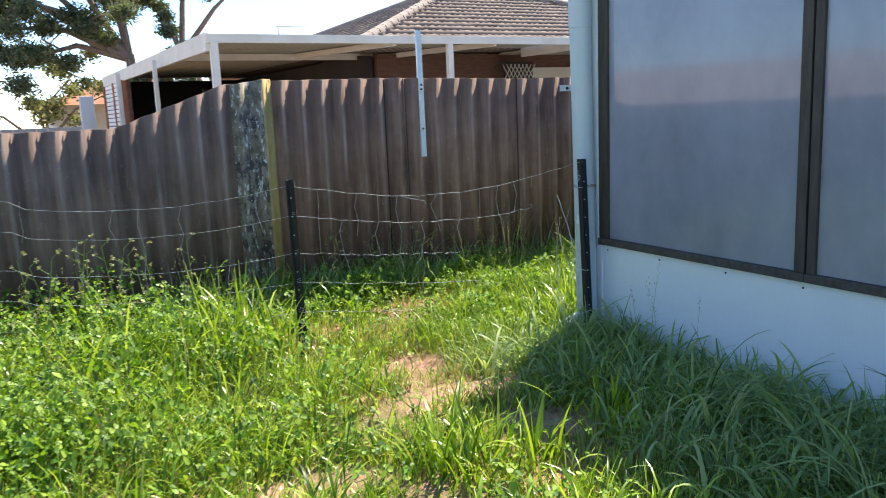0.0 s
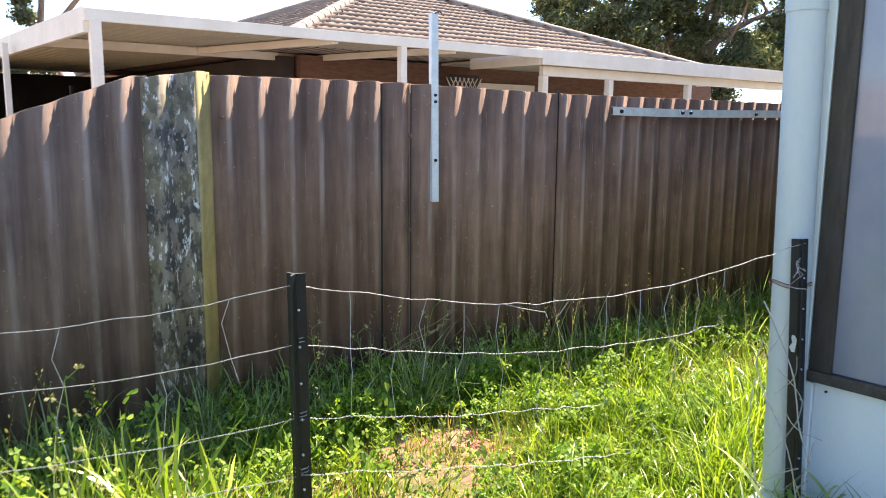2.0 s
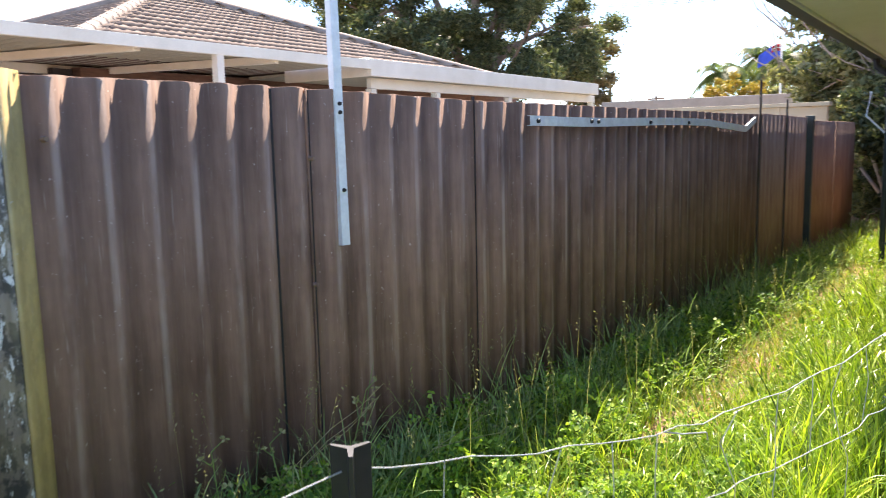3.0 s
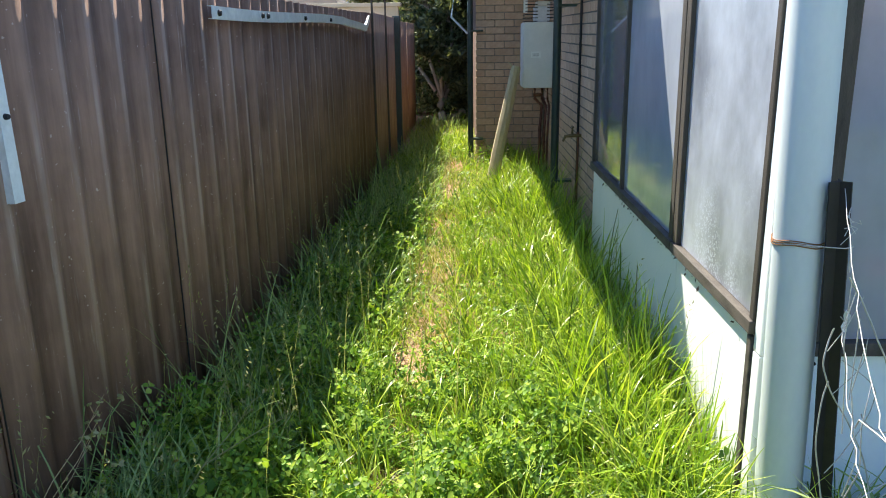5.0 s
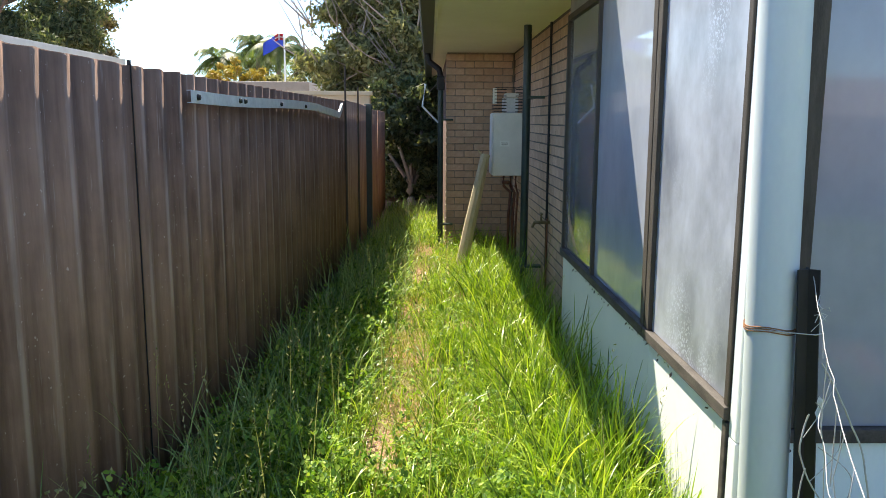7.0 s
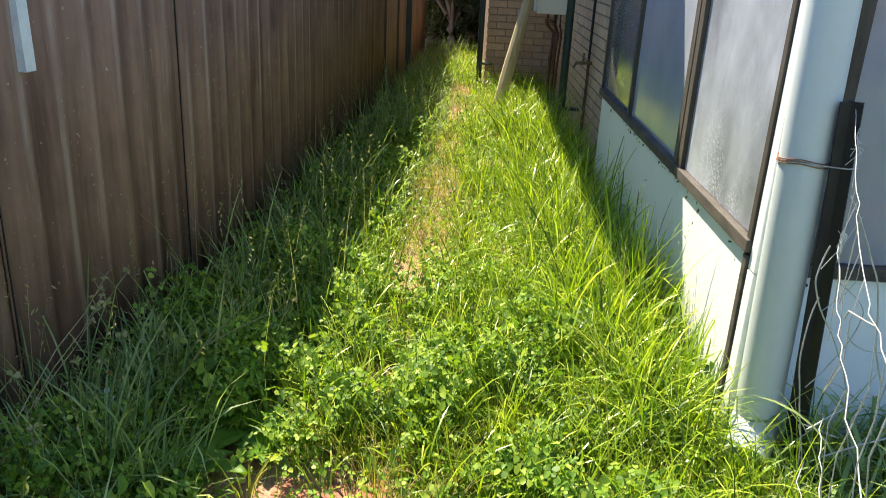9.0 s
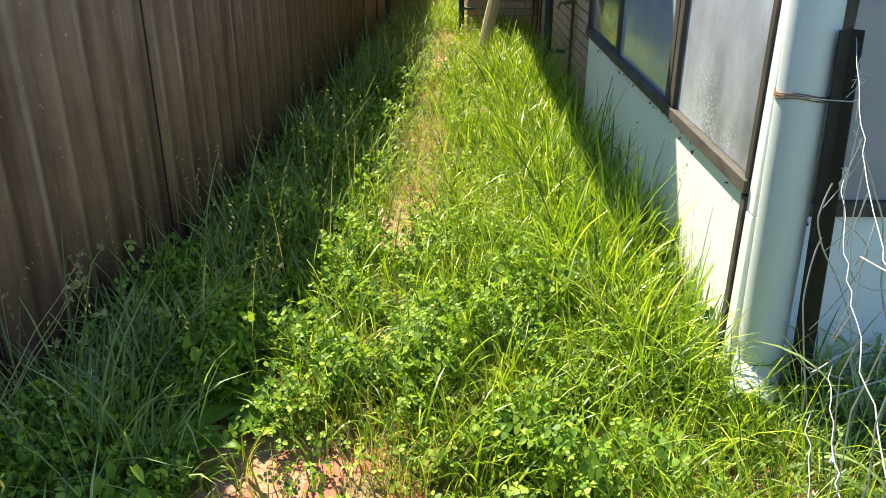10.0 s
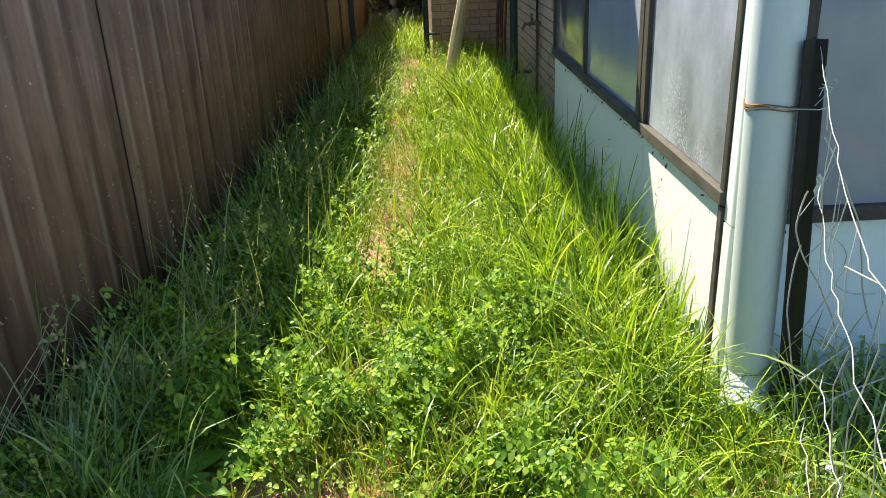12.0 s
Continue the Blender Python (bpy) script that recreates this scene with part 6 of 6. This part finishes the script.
def dock(x, y, r, seed, mat, label):
    """A rosette of broad crinkled leaves."""
    rnd = random.Random(seed)
    w = thing("dock_weed", label, "weed", "rosette weeds")
    z = float(height(x, y))
    for k in range(11):
        a = k * 2.4 + rnd.uniform(-0.3, 0.3)
        L = r * rnd.uniform(0.6, 1.1)
        rise = rnd.uniform(0.15, 0.7)
        bm = bmesh.new()
        rows = []
        for i in range(8):
            f = i / 7
            wd = L * 0.20 * math.sin(math.pi * min(1, 0.12 + f * 0.9)) ** 0.8 * (1 + 0.12 * math.sin(f * 30 + k))
            c = Vector((x + math.cos(a) * L * f, y + math.sin(a) * L * f, z + 0.015 + L * (rise * f - 0.75 * rise * f * f) + 0.02))
            s = Vector((-math.sin(a), math.cos(a), 0)) * wd
            rows.append((bm.verts.new(c - s + Vector((0, 0, 0.012))), bm.verts.new(c), bm.verts.new(c + s + Vector((0, 0, 0.012)))))
        for p, q in zip(rows, rows[1:]):
            bm.faces.new((p[0], p[1], q[1], q[0]))
            bm.faces.new((p[1], p[2], q[2], q[1]))
        part("leaf", bm, mat, w, smooth=True)


for i_, (x_, y_, r_, l_) in enumerate(((3.30, 6.02, 0.20, "dark green dock rosette in the fence's shade"), (3.42, 5.83, 0.13, "bright green broad-leaved weed beside the pavers"),
                                        (3.55, 5.92, 0.22, "dark green dock rosette beside the pavers"), (3.02, 6.10, 0.17, "dark green dock rosette in the fence's shade"), (3.75, 6.25, 0.15, "dark green dock rosette in the fence's shade"), (4.25, 6.05, 0.14, "dark green dock rosette in the fence's shade"),
                                        (0.85, 4.5, 0.2, "leafy green weed in the sunny yard"), (0.3, 4.1, 0.2, "leafy green weed in the sunny yard"), (1.2, 5.6, 0.22, "leafy green weed in the sunny yard"))):
    dock(x_, y_, r_, 50 + i_, M_CLOVER, l_)


def flower_weed(x, y, h_, seed):
    """A branching wild weed with pale tufted heads."""
    rnd = random.Random(seed)
    w = thing("flowering_weed", "tall branching weed with pale tufted flower heads", "weed", "flowering weeds")
    z = float(height(x, y))
    base = Vector((x, y, z - 0.01))
    lean = Vector((rnd.uniform(-0.25, 0.25), rnd.uniform(-0.25, 0.25), 1)).normalized()
    top = base + lean * h_
    part("stem", piped([base, base + lean * h_ * 0.5 + Vector((0.01, 0, 0)), top], [0.004, 0.003, 0.0018], 5), M_GRASS_LIFTED, w)
    for k in range(6):
        f = 0.45 + 0.55 * k / 5
        p = base + lean * h_ * f
        a = k * 2.4
        q = p + Vector((math.cos(a) * 0.07, math.sin(a) * 0.07, 0.06)) * (1.2 - 0.5 * f)
        part("twig", piped([p, q], [0.0022, 0.0014], 4), M_GRASS_LIFTED, w)
        bm = bmesh.new()
        for _ in range(9):
            d = Vector((rnd.gauss(0, 1), rnd.gauss(0, 1), rnd.gauss(0.4, 1))).normalized() * 0.021
            s = d.orthogonal().normalized() * 0.006
            v = [bm.verts.new(q), bm.verts.new(q + d * 0.6 + s), bm.verts.new(q + d), bm.verts.new(q + d * 0.6 - s)]
            bm.faces.new(v)
        part("flower_head", bm, M_SEED, w, "pale tufted head")


for i_, (x_, y_) in enumerate(((0.62, 5.1), (0.78, 5.35), (0.45, 5.3), (0.95, 5.2), (0.25, 5.0), (0.1, 5.4), (1.05, 5.55), (-0.2, 5.2), (0.5, 5.75), (0.7, 5.6), (0.32, 5.62), (0.9, 5.75), (-0.05, 5.7), (1.25, 5.35), (0.55, 5.45), (3.05, 6.35), (3.35, 6.4), (2.75, 6.4))):
    flower_weed(x_, y_, (0.86 if x_ < 2 else 0.62) - 0.05 * (i_ % 4), 70 + i_)


def small_flower(name, label, x, y, h_, kind_, seed):
    """A thin stalk with a round seed puff or a small yellow head."""
    rnd = random.Random(seed)
    w = thing(name, label, "flower")
    z = float(height(x, y))
    top = Vector((x + 0.02, y, z + h_))
    part("stem", piped([(x, y, z - 0.01), (x + 0.008, y, z + h_ * 0.5), top], [0.002, 0.0017, 0.0014], 5), M_GRASS_LIFTED, w)
    bm = bmesh.new()
    puff = kind_ == "puff"
    for _ in range(90 if puff else 26):
        d = Vector((rnd.gauss(0, 1), rnd.gauss(0, 1), rnd.gauss(0, 1) if puff else abs(rnd.gauss(0.5, 0.4)))).normalized()
        s = d.orthogonal().normalized()
        s.rotate(Matrix.Rotation(rnd.uniform(0, 6.28), 3, d))
        r, t = (0.010, 0.0018) if puff else (0.010, 0.0024)
        v = [bm.verts.new(top), bm.verts.new(top + d * r * 0.8 + s * t), bm.verts.new(top + d * r), bm.verts.new(top + d * r * 0.8 - s * t)]
        bm.faces.new(v)
    part("flower_head", bm, M_WHITE if puff else M_GOLD, w, "round white seed puff" if puff else "small yellow flower head")


for i_, (x_, y_, h_) in enumerate(((3.39, 6.30, 0.22), (3.42, 6.325, 0.23), (3.06, 4.23, 0.20))):
    small_flower("dandelion_clock", "round white dandelion seed head on a thin stalk", x_, y_, h_, "puff", 90 + i_)
for i_, (x_, y_, h_) in enumerate(((3.11, 4.94, 0.12), (2.97, 6.27, 0.15), (3.4, 6.3, 0.30), (3.7, 6.2, 0.28))):
    small_flower("yellow_flower", "small yellow wild flower in the grass", x_, y_, h_, "daisy", 95 + i_)


def fallen_stalk(label, points, radius, mat, heads):
    """A long weed stalk bent over, with small heads on side twigs near its tip."""
    w = thing("weed_stalk", label, "weed", "fallen stalks")
    pts = [Vector(p) for p in points]
    part("stem", piped(pts, [radius * (1 - 0.6 * i / (len(pts) - 1)) for i in range(len(pts))], 6), mat, w, smooth=True)
    rnd = random.Random(len(label))
    for k in range(heads):
        p = pts[-1].lerp(pts[-2], rnd.random() * 0.9)
        q = p + Vector((rnd.uniform(0.0, 0.05), rnd.uniform(-0.05, 0.03), rnd.uniform(0.01, 0.05)))
        part("twig", piped([p, q], [0.0018, 0.0012], 4), mat, w)
        bm = bmesh.new()
        for _ in range(8):
            d = Vector((rnd.gauss(0, 1), rnd.gauss(0, 1), rnd.gauss(0.3, 1))).normalized() * 0.013
            e = d.orthogonal().normalized() * 0.0045
            bm.faces.new([bm.verts.new(q), bm.verts.new(q + d * 0.6 + e), bm.verts.new(q + d), bm.verts.new(q + d * 0.6 - e)])
        part("flower_head", bm, M_SEED, w)


fallen_stalk("pale green weed stalk bent low over the shaded grass", [(3.50, 6.22, 0.02), (3.57, 6.18, 0.15), (3.72, 6.11, 0.25), (3.88, 6.04, 0.31), (4.00, 6.00, 0.36)], 0.0045, M_SEED, 5)
fallen_stalk("pale green weed stalk bent low over the shaded grass", [(3.72, 6.11, 0.25), (3.84, 6.02, 0.27), (3.96, 5.93, 0.28), (4.02, 5.90, 0.27)], 0.0035, M_SEED, 4)
for dx_, dz_ in ((0.0, 0.0), (0.03, 0.05), (-0.05, -0.03)):
    fallen_stalk("dry straw-coloured stalk leaning along the fence foot", [(2.85 + dx_, 6.50, 0.03), (3.18 + dx_, 6.46, 0.24 + dz_), (3.38 + dx_, 6.45, 0.33 + dz_), (3.55 + dx_, 6.44, 0.37 + dz_), (3.74 + dx_, 6.44, 0.44 + dz_)], 0.0024, M_STRAW, 3)


# ---------------------------------------------------------------- paving and bricks, piece by piece
def brick_mesh(name, sx, sy, sz, material, bev=0.004):
    bm = bmesh.new()
    bmesh.ops.create_cube(bm, size=1.0)
    for v in bm.verts:
        v.co = Vector((v.co.x * sx, v.co.y * sy, v.co.z * sz))
    bmesh.ops.bevel(bm, geom=bm.edges[:], offset=bev, segments=1, affect="EDGES")
    return mesh_of(bm, name, material)


def build_paving():
    rnd = random.Random(3)
    pav = thing("paving", "red clay pavers showing through the grass", "paving", kind="structure")
    me = brick_mesh("paver", 0.226, 0.112, 0.06, M_PAVER)
    for (x0, x1, y0, y1) in ((2.2, 3.75, 5.0, 6.12), (11.6, 13.0, 5.25, 5.65)):
        r = 0
        y = y0
        while y < y1:
            x = x0 + (0.117 if r % 2 else 0.0)
            while x < x1:
                if open_ground(np.array([x]), np.array([y]))[0]:
                    ob = new("paver", me)
                    ob.parent = pav
                    ob.matrix_basis = pose(x, y, float(height(x, y)) - 0.0335 + rnd.uniform(-0.006, 0.007), rnd.uniform(-2.2, 2.2), rnd.uniform(-2.0, 2.0), rnd.uniform(-2.5, 2.5))
                x += 0.234
            y += 0.119
            r += 1


build_paving()


def build_bricks():
    rnd = random.Random(4)
    cw, ch, joint = 0.230, 0.076, 0.010
    me = brick_mesh("brick", cw, 0.05, ch, M_BRICK)
    half = brick_mesh("brick", 0.110, 0.05, ch, M_BRICK)
    ret = bpy.data.objects["wall_house_return"]
    north = bpy.data.objects["wall_house_north"]
    rest = bmesh.new()
    y_f = WY - 0.012
    for r in range(29):
        z = 0.02 + r * (ch + joint)
        if z > EAVE - 0.02:
            break
        # return wall, facing along the passage
        y = BY
        first = True
        while y > WY + 0.02:
            L = 0.110 if (r % 2 and first) else cw
            L = min(L, y - WY - 0.002)
            first = False
            if L > 0.05:
                ob = new("brick", me if L > 0.15 else half)
                ob.parent = ret
                s = L / (cw if L > 0.15 else 0.110)
                ob.matrix_basis = pose(BX + 0.025 + rnd.uniform(-0.002, 0.002), y - L / 2, z, 0, 0, 90) @ Matrix.Diagonal((s, 1, 1, 1))
            y -= L + joint
        # long side wall
        x = 7.10 + (0.12 if r % 2 else 0.0)
        while x + cw < BX:
            m = pose(x + cw / 2, y_f - 0.022 + rnd.uniform(-0.002, 0.002), z)
            if x < 9.3 and 3 < r < 29:
                ob = new("brick", me)
                ob.parent = north
                ob.matrix_basis = m
            else:
                g = bmesh.ops.create_cube(rest, size=1.0)
                for v in g["verts"]:
                    v.co = m @ Vector((v.co.x * cw, v.co.y * 0.05, v.co.z * ch))
            x += cw + joint
    ob = part("brickwork", rest, M_BRICK, north, "coursed tan bricks")
    tagged(ob, kind="stuff")


build_bricks()
